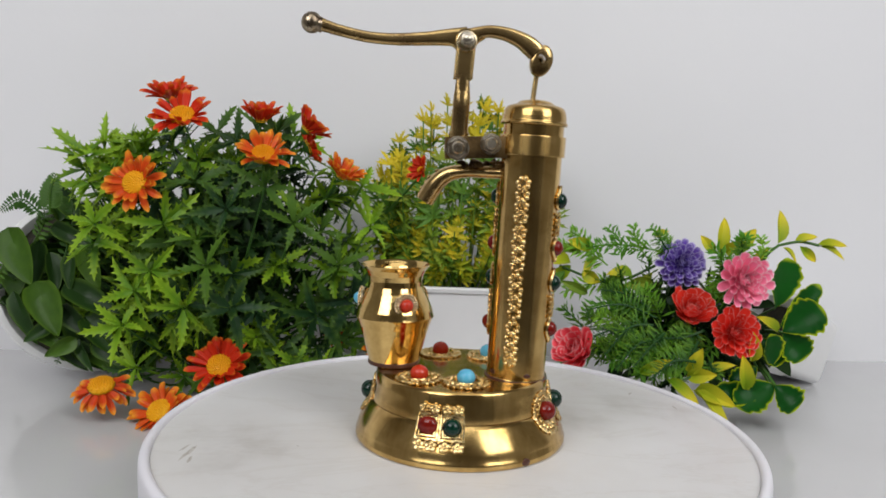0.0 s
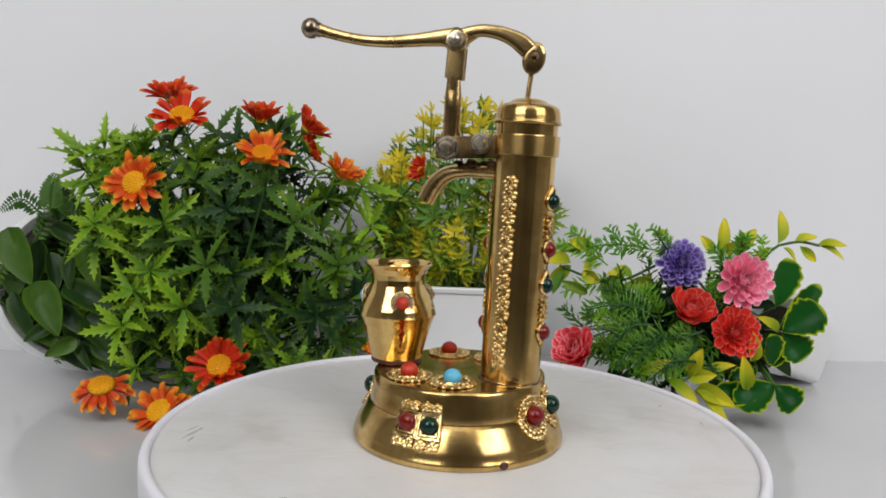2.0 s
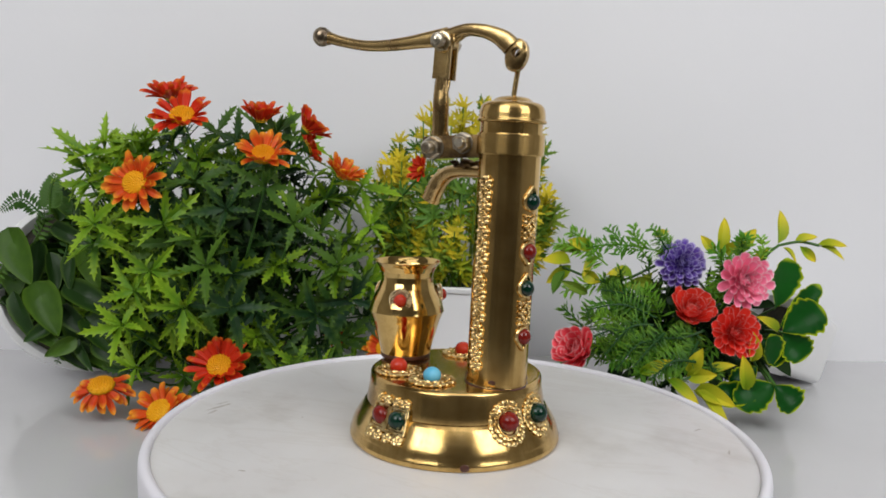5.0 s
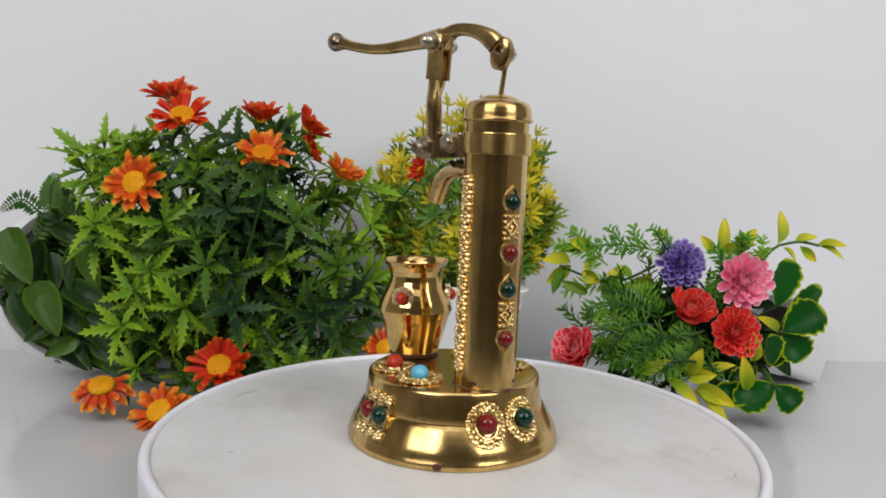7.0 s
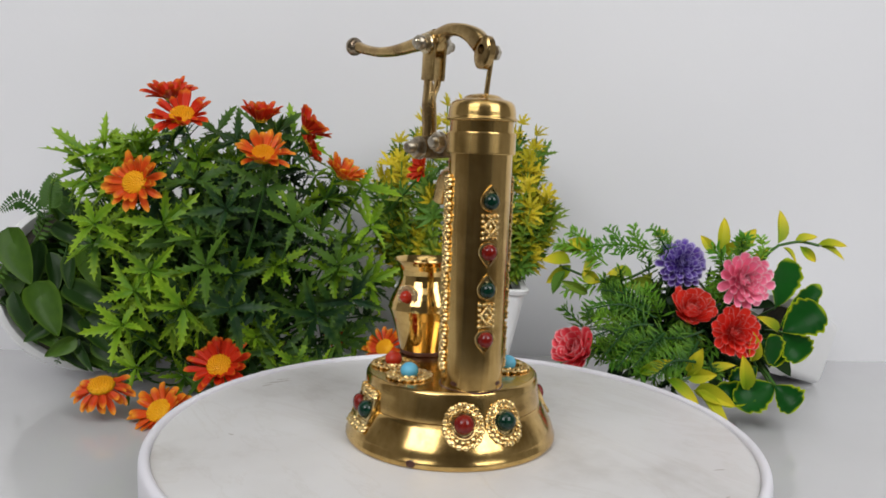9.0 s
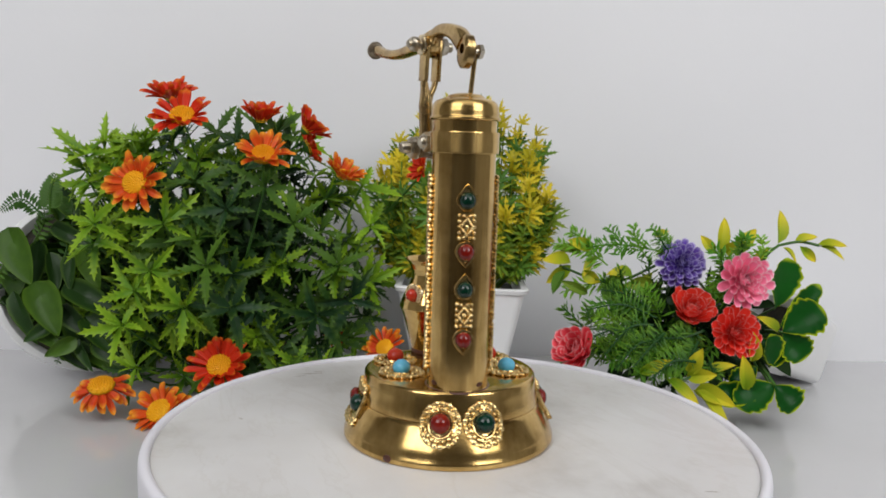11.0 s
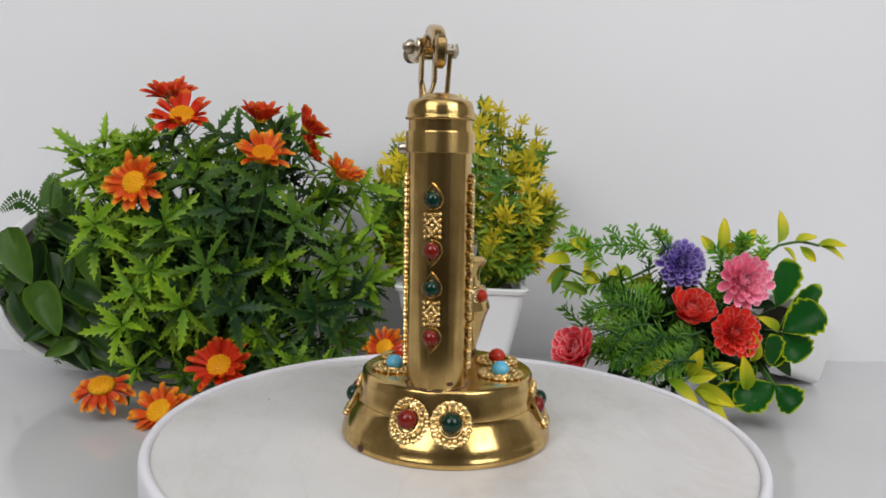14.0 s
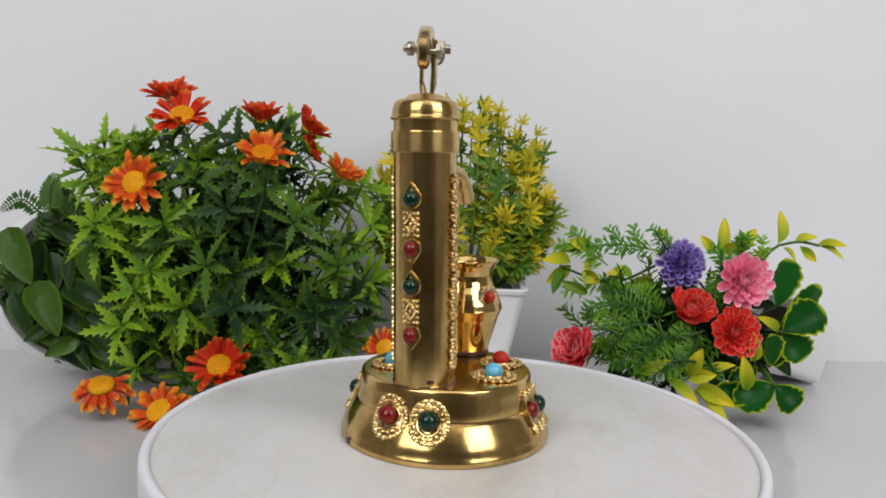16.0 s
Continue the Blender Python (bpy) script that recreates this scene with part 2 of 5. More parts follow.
def block(sx, sy, sz, bevel, m=None):
    """A box of full size sx, sy, sz with chamfered edges, centred."""
    hx, hy, hz = sx / 2, sy / 2, sz / 2
    bm = bmesh.new()
    bmesh.ops.create_cube(bm, size=1, matrix=Matrix.Diagonal((sx, sy, sz, 1)))
    bmesh.ops.bevel(bm, geom=bm.edges[:], offset=bevel, segments=2, affect="EDGES", profile=0.7)
    g = Geo().add([p.co.copy() for p in bm.verts], [[p.index for p in q.verts] for q in bm.faces], m)
    bm.free()
    return g


def ball(r, m=None, seg=10, rings=6, low=-1.0):
    """A ball; low: the height, as part of r, below which it is cut."""
    a0 = math.asin(max(-1.0, low))
    prof = [(r * math.cos(a0 + (math.pi / 2 - a0) * k / rings), r * math.sin(a0 + (math.pi / 2 - a0) * k / rings)) for k in range(rings)] + [(0, r)]
    if low <= -1:
        prof[0] = (0, -r)
    return lathe(prof, seg, m)


def hexhead(r, h, m=None):
    pts = [(r * math.cos(math.pi / 3 * k), r * math.sin(math.pi / 3 * k)) for k in range(6)]
    v = [(x, y, 0) for x, y in pts] + [(x, y, h * 0.8) for x, y in pts] + [(x * 0.88, y * 0.88, h) for x, y in pts]
    f = [tuple(reversed(range(6))), tuple(range(12, 18))]
    for o in (0, 6):
        f += [(o + k, o + (k + 1) % 6, o + 6 + (k + 1) % 6, o + 6 + k) for k in range(6)]
    return Geo().add(v, f, m)


BEAD = ball(1.0, None, 7, 5)


def bead(g, x, y, z, r, flat=0.7):
    g.join(BEAD, Matrix.Translation((x, y, z)) @ Matrix.Diagonal((r, r, r * flat, 1)))


def ring_bar(rx, ry, r, seg=28, pointed=0.0):
    """A wire loop in the xy plane; pointed > 0 draws its +y end out to a point."""
    pts = []
    for k in range(seg):
        a = 2 * math.pi * k / seg
        x, y = rx * math.cos(a), ry * math.sin(a)
        if y > 0:
            y *= 1 + pointed * (1 - abs(math.cos(a))) ** 1.5
            x *= 1 - 0.35 * pointed * math.sin(a) ** 2
        pts.append((x, y))
    v, f = [], []
    for k, (x, y) in enumerate(pts):
        px, py = pts[k - 1]
        qx, qy = pts[(k + 1) % seg]
        d = Vector((qx - px, qy - py, 0)).normalized()
        nrm = Vector((d.y, -d.x, 0))
        for j in range(6):
            b = math.pi / 3 * j
            v.append(Vector((x, y, 0)) + nrm * r * math.cos(b) + Vector((0, 0, r * math.sin(b))))
    for k in range(seg):
        for j in range(6):
            f.append((k * 6 + j, ((k + 1) % seg) * 6 + j, ((k + 1) % seg) * 6 + (j + 1) % 6, k * 6 + (j + 1) % 6))
    return Geo().add(v, f)


# ---- leaves and petals ----
def blade(length, width, n=6, cup=0.15, droop=0.2, wave=0.0, peak=0.45, teeth=0.0, edge=1.0, blunt=0.8, grade=4.0):
    """A leaf or petal along +y, its face up +z, with a crease. peak: where it is widest; blunt: below 1 rounds the end; 'tip' is edge at the margin."""
    v, t, f = [], [], []
    power = math.log(0.5) / math.log(peak)
    for i in range(n + 1):
        s = 1 - (1 - i / n) ** 1.35
        w = width / 2 * max(0.0, math.sin(math.pi * s ** power)) ** blunt if 0 < i < n else 0
        w *= 1 + teeth * (1 if i % 2 else -1)
        z = -droop * length * s * s
        lift = cup * w + wave * length * math.sin(7 * s) * 0.04
        for x, zz, tp in ((-w, lift, edge), (-w * 0.62, lift * 0.42, edge * 0.62), (0, 0, 0.1), (w * 0.62, lift * 0.42, edge * 0.62), (w, lift, edge)):
            v.append((x, length * s, z + zz))
            t.append(max(tp, s ** grade))
    for i in range(n):
        for k in range(4):
            a = i * 5 + k
            f.append((a, a + 1, a + 6, a + 5))
    return Geo().add(v, f, None, t)


def forked_finger(length, width, droop=0.15):
    """One narrow finger with short forks, along +y."""
    prof = [(0, 0.26, 0), (0.24, 0.60, 0), (0.22, 1.0, 0.10), (0.38, 0.58, 0), (0.46, 0.60, 0), (0.46, 0.96, 0.10), (0.60, 0.50, 0), (0.68, 0.50, 0), (0.69, 0.78, 0.09), (0.80, 0.34, 0), (1, 0, 0)]
    v, f = [], []
    for s, w, out in prof:
        z = -droop * length * s * s
        x = w * width / 2
        v += [(-x, length * (s + out), z + x * 0.35), (0, length * s, z), (x, length * (s + out), z + x * 0.35)]
    for i in range(len(prof) - 1):
        a = i * 3
        f += [(a, a + 1, a + 4, a + 3), (a + 1, a + 2, a + 5, a + 4)]
    return Geo().add(v, f)


def scalloped_leaf(length, width, rng, droop=0.2, cup=0.35, scallops=4):
    """A broad leaf along +y, widest past its middle, whose rounded end is cut into shallow lobes; 'tip' is 1 on the margin."""
    v, t, f, n = [], [], [], 24
    for i in range(n + 1):
        s = 1 - (1 - i / n) ** 1.5
        w = width / 2 * max(0.0, math.sin(math.pi * s ** 1.7)) ** 0.50 if 0 < i < n else 0.0
        if s > 0.25:
            w *= 0.90 + 0.19 * abs(math.sin(math.pi * scallops * (s - 0.25) / 0.75))
        w *= rng.uniform(0.96, 1.04)
        z = -droop * length * s * s + 0.02 * length * math.sin(9 * s)
        for q, tp in ((-1, 1.0), (-0.84, 0.45), (-0.45, 0.0), (0, 0.1), (0.45, 0.0), (0.84, 0.45), (1, 1.0)):
            v.append((q * w, length * s, z + cup * w * q * q))
            t.append(max(tp, max(0.0, (s - 0.86) / 0.14)))
    for i in range(n):
        f += [(i * 7 + k, i * 7 + k + 1, i * 7 + k + 8, i * 7 + k + 7) for k in range(6)]
    return Geo().add(v, f, None, t)


def holly_leaf(length, width, droop=0.15, curl=0.4):
    """A lance-shaped leaf along +y with four sharp teeth a side; 'tip' grows from its foot to its point and teeth."""
    rows = [(0.0, 0.20, 0.0, 0.0), (0.10, 0.34, 0.0, 0.1)]
    for s, e in ((0.20, 0.92), (0.38, 1.0), (0.55, 0.86), (0.71, 0.62)):
        rows += [(s, 0.58 * e, 0.0, 0.25 + 0.5 * s), (s + 0.055, e, 0.065, 0.65 + 0.4 * s), (s + 0.085, 0.56 * e, 0.0, 0.3 + 0.5 * s)]
    rows += [(0.90, 0.17, 0.0, 0.9), (1.0, 0.0, 0.0, 1.0)]
    v, f, t = [], [], []
    for s, w, out, tp in rows:
        x = w * width / 2
        z = -droop * length * s * s
        v += [(-x, length * (s + out), z + x * curl), (0, length * s, z), (x, length * (s + out), z + x * curl)]
        t += [tp, 0.75 * s, tp]
    for i in range(len(rows) - 1):
        a = i * 3
        f += [(a, a + 1, a + 4, a + 3), (a + 1, a + 2, a + 5, a + 4)]
    return Geo().add(v, f, None, t)


def leaf_rosette(length, rng, count=5, inner=2):
    """Toothed leaves that spread round the end of a shoot, which runs along +z."""
    g = Geo()
    for k in range(count):
        ll = length * rng.uniform(0.72, 1.15)
        m = pose(0, 0, 0, 0, 0, 360 * k / count + rng.uniform(-20, 20)) @ pose(0, 0.0012, -0.0015 * (k % 2), rng.uniform(0, 42), rng.uniform(-28, 28), 0)
        g.join(holly_leaf(ll, ll * rng.uniform(0.32, 0.39), rng.uniform(0.0, 0.32), rng.uniform(0.2, 0.6)), m)
    for k in range(inner):
        ll = length * rng.uniform(0.42, 0.6)
        m = pose(0, 0, 0, 0, 0, rng.uniform(0, 360)) @ pose(0, 0.0008, 0.0008, rng.uniform(45, 72), rng.uniform(-20, 20), 0)
        g.join(holly_leaf(ll, ll * 0.36, 0.1), m)
    w = length * 0.045
    ring = [(w * math.cos(a), w * math.sin(a)) for a in (0, 2.094, 4.189)]
    g.add([(x, y, 0.001) for x, y in ring] + [(x * 1.2, y * 1.2, -0.9 * length) for x, y in ring], [(0, 1, 4, 3), (1, 2, 5, 4), (2, 0, 3, 5)])
    return g


def sprig_leaf(length, rng, fingers=5):
    """A small tuft of narrow forked fingers."""
    g = Geo()
    for k in range(fingers):
        a = (k - (fingers - 1) / 2) * 34 + rng.uniform(-9, 9)
        lo = length * (1 - 0.09 * abs(k - (fingers - 1) / 2)) * rng.uniform(0.85, 1.1)
        m = pose(0, 0, 0, rng.uniform(-25, 20), rng.uniform(-15, 15), a)
        g.join(forked_finger(lo, lo * 0.30, 0.25), m)
    return g


def face_to(p, direction, normal, twist=0.0):
    """A pose at p whose +y runs along direction and whose +z leans to normal."""
    y = Vector(direction).normalized()
    z = Vector(normal) - y * Vector(normal).dot(y)
    z = z.normalized() if z.length > 1e-6 else y.orthogonal().normalized()
    x = y.cross(z)
    m = Matrix((x, y, z)).transposed().to_4x4()
    return Matrix.Translation(p) @ m @ pose(0, 0, 0, 0, twist, 0)


def point_at(p, normal, spin=0.0):
    """A pose at p whose +z runs along normal."""
    q = Vector(normal).normalized().to_track_quat("Z", "Y").to_matrix().to_4x4()
    return Matrix.Translation(p) @ q @ pose(0, 0, 0, 0, 0, spin)


def stem(a, b, r, bow=(0, 0, 0), n=7, seg=5):
    mid = (Vector(a) + Vector(b)) / 2 + Vector(bow)
    pts = smooth_line([a, mid, b], n)
    return sweep(pts, [(r * (1 - 0.4 * i / (n - 1)),) * 2 for i in range(n)], seg, Vector((0.3, 0.9, 0.31)).normalized())


# ---- the place: table, backdrop, room ----
def slab(name, sx, sy, sz, bevel, m, material, label, category, kind="structure"):
    ob = part(name, block(sx, sy, sz, bevel), material, None, "", m)
    return tagged(ob, label, category, "", kind)


table = slab("table_top", 2.4, 0.57, 0.04, 0.003, pose(0, 0.135, ZT - 0.02), table_gloss, "glossy white tabletop reflecting the plants faintly", "table")
for x in (-1.12, 1.12):
    for y in (-0.24, 0.24):
        part("leg", block(0.05, 0.05, 0.71, 0.004), table_gloss, table, "", pose(x, y, -0.375))
# the backdrop stands on the table, turned a little, with a shallow fold far to one side
fold = Geo()
xs = [-1.25, -0.60, -0.31, -0.268, 0.50, 0.58, 1.25]
ys = [-0.012, -0.010, -0.004, 0.0, 0.0, -0.004, -0.05]
for dy in (0.0, 0.012):
    fold.add([(x, y + dy, z) for z in (0, 0.9) for x, y in zip(xs, ys)], [])
n = len(xs)
for k in range(n - 1):
    fold.f.append((k, k + 1, n + k + 1, n + k))
    fold.f.append((2 * n + k, 3 * n + k, 3 * n + k + 1, 2 * n + k + 1))
    fold.f.append((n + k, n + k + 1, 3 * n + k + 1, 3 * n + k))
    fold.f.append((k, 2 * n + k, 2 * n + k + 1, k + 1))
fold.f += [(0, n, 3 * n, 2 * n), (n - 1, 3 * n - 1, 4 * n - 1, 2 * n - 1)]
tagged(part("backdrop", fold, wall_paint, None, "", pose(0, 0.318, ZT, 0, 0, 4.4)), "plain white backdrop panel standing on the table", "backdrop", "", "structure")
slab("floor", 4.1, 4.35, 0.1, 0.01, pose(0, -0.125, -0.85), room_floor, "dark floor of the dim room", "floor")
slab("ceiling", 4.1, 4.35, 0.1, 0.01, pose(0, -0.125, 1.95), room_paint, "plain painted ceiling of the dim room", "ceiling")
for nm, sx, sy, x, y in (("wall_north", 4.1, 0.1, 0, 2.0), ("wall_south", 4.1, 0.1, 0, -2.25), ("wall_west", 0.1, 4.15, -2.0, -0.125), ("wall_east", 0.1, 4.15, 2.0, -0.125)):
    slab(nm, sx, sy, 2.7, 0.01, pose(x, y, 0.55), room_dark if nm == "wall_south" else room_paint, "dull grey-brown painted wall of the room" if nm == "wall_south" else "plain off-white wall of the room", "wall")

# ---- turntable ----
turntable = thing("turntable", pose(0, 0, ZT), "round white turntable with a marbled top and raised rim", "turntable")
part("base", lathe([(0, 0), (0.108, 0), (0.112, 0.002), (0.112, 0.016), (0.110, 0.018), (0, 0.018)], 96), rim_white, turntable)
platter = part("platter", lathe([(0, 0.0), (0.1207, 0.0), (0.1207, -0.006), (0, -0.006)], 128), marble_sheet, turntable, "marbled off-white platter sheet", pose(0, 0, ZS - ZT))
part("rim", lathe([(0.1209, -0.004), (0.1209, 0.0006), (0.1213, 0.0013), (0.1222, 0.0018), (0.1232, 0.0018), (0.1242, 0.0013), (0.1248, 0.0003), (0.125, -0.001),
                   (0.125, -0.026), (0.1235, -0.0285), (0.10, -0.0285), (0.10, -0.0065), (0.118, -0.0065)], 160, None, True), rim_white, platter, "smooth white plastic rim")
for x, y, a, w, h in ((-0.1005, -0.0375, 86, 0.020, 0.0022), (-0.1035, -0.0330, 78, 0.009, 0.0013), (-0.0975, -0.0440, 95, 0.007, 0.0016), (-0.061, -0.027, 0, 0.0014, 0.0011), (0.088, 0.060, 60, 0.006, 0.0010), (0.1045, 0.0400, 100, 0.007, 0.0009), (-0.040, -0.083, 20, 0.004, 0.0012)):
    rng = random.Random(int(x * 1e5))
    g = Geo().add([(0, 0, 0.00015)] + [(w / 2 * math.cos(k * 0.5236) * rng.uniform(0.5, 1.1), h / 2 * math.sin(k * 0.5236) * rng.uniform(0.4, 1.2), 0.00003) for k in range(12)],
                  [(0, k + 1, (k + 1) % 12 + 1) for k in range(12)])
    part("scuff", g, scuff_grey, platter, "small grey scuff", pose(x, y, 0.00005, 0, 0, a))


# ---- brass hand pump ----
pump = thing("hand_pump", pose(BX, BY, ZS), "polished brass miniature hand pump set with red, green and turquoise stones", "ornament")
BASE = [(0.0410, 0.0), (0.0431, 0.0003), (0.0435, 0.0010), (0.0434, 0.0026), (0.0430, 0.0031), (0.0427, 0.0050), (0.0419, 0.0072), (0.0407, 0.0094), (0.0393, 0.0117),
        (0.0380, 0.0138), (0.0370, 0.0152), (0.03665, 0.01535), (0.03640, 0.01548), (0.03668, 0.0156), (0.0367, 0.0159), (0.0361, 0.0190), (0.0356, 0.0225), (0.0353, 0.0262), (0.0350, 0.0268), (0.0343, 0.0273)]
ZB = 0.0273     # top face of the base, above the platter


def base_r(z):
    return float(np.interp(z, [q[1] for q in BASE], [q[0] for q in BASE]))


part("base", lathe(BASE[:-3] + held([(0.0353, 0.0262), (0.0350, 0.0268), (0.0343, 0.0273), (0.0338, 0.02715), (0.030, 0.0273), (0, 0.0273)]), 128), spun_brass, pump, "flared round brass base")

# the column leans a little outwards
axis = Vector((0.033, -0.016, 1)).normalized()
COL = point_at((0.0242 - BX, -0.0104 - BY, ZB - 0.0003), axis)
xa = COL.to_3x3() @ Vector((1, 0, 0))
COL = COL @ pose(0, 0, 0, 0, 0, -math.degrees(math.atan2(xa.y, xa.x)))
CR = 0.0118
column = part("column", lathe(held([(0.0122, 0.0), (0.0121, 0.0006), (CR, 0.001), (CR, 0.1015), (0.0100, 0.1015)]), 96), spun_brass, pump, "tall polished brass cylinder", COL)
part("cap", lathe(held([(0.0119, 0.1006), (0.0127, 0.1007), (0.0130, 0.1010), (0.0131, 0.1015), (0.0129, 0.1019), (0.0126, 0.1021), (0.0125, 0.1024), (0.0124, 0.1040), (0.0121, 0.1056), (0.0118, 0.1065),
                        (0.0113, 0.1073), (0.0105, 0.1079), (0.0094, 0.1083), (0.0074, 0.1088), (0.0068, 0.1094), (0.0060, 0.1099), (0.0044, 0.1103), (0.0022, 0.1106), (0, 0.1106)]), 96), turned_brass, column, "domed brass screw cap")
part("weld_ring", lathe([(0.0119, 0.0), (0.0126, 0.0002), (0.0123, 0.0006), (0.0119, 0.0008)], 60), glue_brown, column, "dark glue seam")


def on_column(az, z0, h0=0.0):
    """Wraps x along the column's girth and y up it, at the azimuth az in degrees."""
    def wrap(x, y, h):
        a = radians(az) + x / CR
        return ((CR + h0 + h) * math.cos(a), (CR + h0 + h) * math.sin(a), z0 + y)
    return wrap


def rosette(g, cx, cy, r):
    for k in range(7):
        a = 2 * math.pi * k / 7 + 0.3
        bead(g, cx + 0.68 * r * math.cos(a), cy + 0.66 * r * math.sin(a), 0.0006, 0.36 * r, 1.0)
    bead(g, cx, cy, 0.0002, 0.78 * r, 0.36)
    g.join(ring_bar(0.27 * r, 0.27 * r, 0.12 * r, 12), Matrix.Translation((cx, cy, 0.0012)))
    g.join(lathe([(0, 0.0002), (0.8 * r, 0.0002), (0.8 * r, -0.0002)], 12), Matrix.Translation((cx, cy, 0)))


rng = random.Random(5)
for az in (-107, 73):
    for z in (0.0718, 0.0532, 0.0346, 0.0157):
        g = Geo()
        for k in range(4):
            rosette(g, rng.uniform(-0.0002, 0.0002), (k - 1.5) * 0.0044, 0.0030)
        part("rosette_strip", g.bend(on_column(az, z)), gold, column, "gilt strip of four pressed rosettes")


def almond(g, y, up):
    loop = ring_bar(0.0032, 0.0034, 0.00065, 28, 0.55)
    g.join(loop, Matrix.Translation((0, y, 0.0004)) @ Matrix.Diagonal((1, up, 1, 1)))
    plate = [(p[0] * 0.95, p[1] * 0.95, 0.0001) for p in loop.v[0::6]]
    g.add([(0, 0, 0.0001)] + plate, [(0, k + 1, (k + 1) % len(plate) + 1) if up > 0 else (0, (k + 1) % len(plate) + 1, k + 1) for k in range(len(plate))],
          Matrix.Translation((0, y, 0)) @ Matrix.Diagonal((1, up, 1, 1)))


def panel(g, y, h, w):
    """A small pressed panel: a lozenge of wire between rows of beads."""
    g.join(block(w * 1.5, h, 0.0006, 0.0002), Matrix.Translation((0, y, 0)))
    for k in range(4):
        a, b = k * math.pi / 2, (k + 1) * math.pi / 2
        for s in range(5):
            u = s / 5
            bead(g, w * 0.72 * (math.cos(a) * (1 - u) + math.cos(b) * u), y + h * 0.34 * (math.sin(a) * (1 - u) + math.sin(b) * u), 0.0007, 0.00062, 1)
    bead(g, 0, y, 0.0006, 0.0008)
    for sx in (-1, 1):
        for k in range(5):
            bead(g, sx * w * 0.85, y + (k - 2) * h * 0.225, 0.0005, 0.00078, 0.9)
        for sy in (-1, 1):
            bead(g, sx * w * 0.35, y + sy * h * 0.43, 0.0006, 0.00065, 0.9)


GEM_COL = ball(0.0029, Matrix.Diagonal((1, 1.08, 0.95, 1)), 20, 9, -0.35)
gem_col_red, gem_col_green = GEM_COL.mesh("gem", red_stone), GEM_COL.mesh("gem", green_stone)


def column_mount(az, z, out):
    a = radians(az)
    n = Vector((math.cos(a), math.sin(a), 0))
    return face_to(n * (CR + out) + Vector((0, 0, z)), (0, 0, 1), n)


for az in (-16.5, 163.5):
    for top in (0.0723, 0.0398):
        g = Geo()
        almond(g, 0.0, 1)
        panel(g, -0.0096, 0.0092, 0.0030)
        almond(g, -0.0187, -1)
        part("gem_strip", g.bend(on_column(az, top, 0.0002)), gold, column, "gilt strip with two almond settings")
        part("gem", gem_col_green, green_stone, column, "dark green stone", column_mount(az, top - 0.0002, 0.0008))
        part("gem", gem_col_red, red_stone, column, "deep red stone", column_mount(az, top - 0.0188, 0.0008))


# settings and stones on the base
def on_base(az, z0):
    def wrap(x, y, h):
        z = z0 + y
        r = base_r(z) + h
        a = radians(az) + x / 0.0375
        return (r * math.cos(a), r * math.sin(a), z)
    return wrap


def round_setting(r):
    """A scalloped, pressed filigree disc round a bezel."""
    g = lathe([(0, 0.0005), (r * 0.84, 0.0004), (r * 0.9, 0.0), (r * 0.86, -0.0002)], 32)
    rr = random.Random(3)
    for k in range(17):
        a = 2 * math.pi * k / 17 + rr.uniform(-0.04, 0.04)
        m = pose(0, 0, 0.0004, 0, 0, math.degrees(a)) @ Matrix.Translation((r * 0.83, 0, 0)) @ pose(0, 0, 0, 0, 0, rr.uniform(-18, 18))
        g.join(BEAD, m @ Matrix.Diagonal((r * 0.14, r * rr.uniform(0.11, 0.14), r * 0.085, 1)))
        bead(g, r * 0.86 * math.cos(a + 0.18), r * 0.86 * math.sin(a + 0.18), 0.0002, r * rr.uniform(0.07, 0.10), 0.9)
        bead(g, r * 0.64 * math.cos(a + 0.18), r * 0.64 * math.sin(a + 0.18), 0.0006, r * rr.uniform(0.08, 0.11), 0.9)
    g.join(ring_bar(r * 0.51, r * 0.51, r * 0.05), Matrix.Translation((0, 0, 0.0008)))
    return g


def square_setting(s):
    """A square double wire frame with florets of beads above and below it."""
    g = block(s * 0.94, s * 0.94, 0.0010, 0.0003)
    for k in range(4):
        for off, wd, h in ((0.45, 0.11, 0.0016), (0.33, 0.08, 0.0013)):
            g.join(block(s * (off * 2 + wd), s * wd, h, 0.0003), pose(0, 0, 0.0006, 0, 0, 90 * k) @ Matrix.Translation((0, s * off, 0)))
    rr = random.Random(8)
    for sy in (-1, 1):
        for k in range(2):
            cx, cy = (k - 0.5) * s * 0.48, sy * s * 0.68
            for j in range(5):
                a = j * math.pi / 2.5 + 0.4
                bead(g, cx + s * 0.15 * math.cos(a), cy + s * 0.12 * math.sin(a), 0.0006, s * rr.uniform(0.12, 0.145), 1.0)
            bead(g, cx, cy, 0.0010, s * 0.085, 1.0)
        bead(g, 0, sy * s * 0.60, 0.0005, s * 0.08)
        bead(g, 0, sy * s * 0.78, 0.0005, s * 0.07)
    return g


GEM = ball(0.0039, Matrix.Diagonal((1, 1, 0.95, 1)), 26, 11, -0.4)
gem_red, gem_green = GEM.mesh("gem", red_stone), GEM.mesh("gem", green_stone)
SMALL = ball(0.0036, Matrix.Diagonal((1, 1, 0.9, 1)), 24, 10, -0.4)
CUT = ball(0.0040, Matrix.Diagonal((1.0, 0.9, 0.62, 1)), 24, 10, -0.4)
gem_red_s, gem_green_s, gem_blue_s = CUT.mesh("gem", red_stone), SMALL.mesh("gem", green_stone), SMALL.mesh("gem", blue_stone)
gem_coral_s = SMALL.mesh("gem", coral_stone)


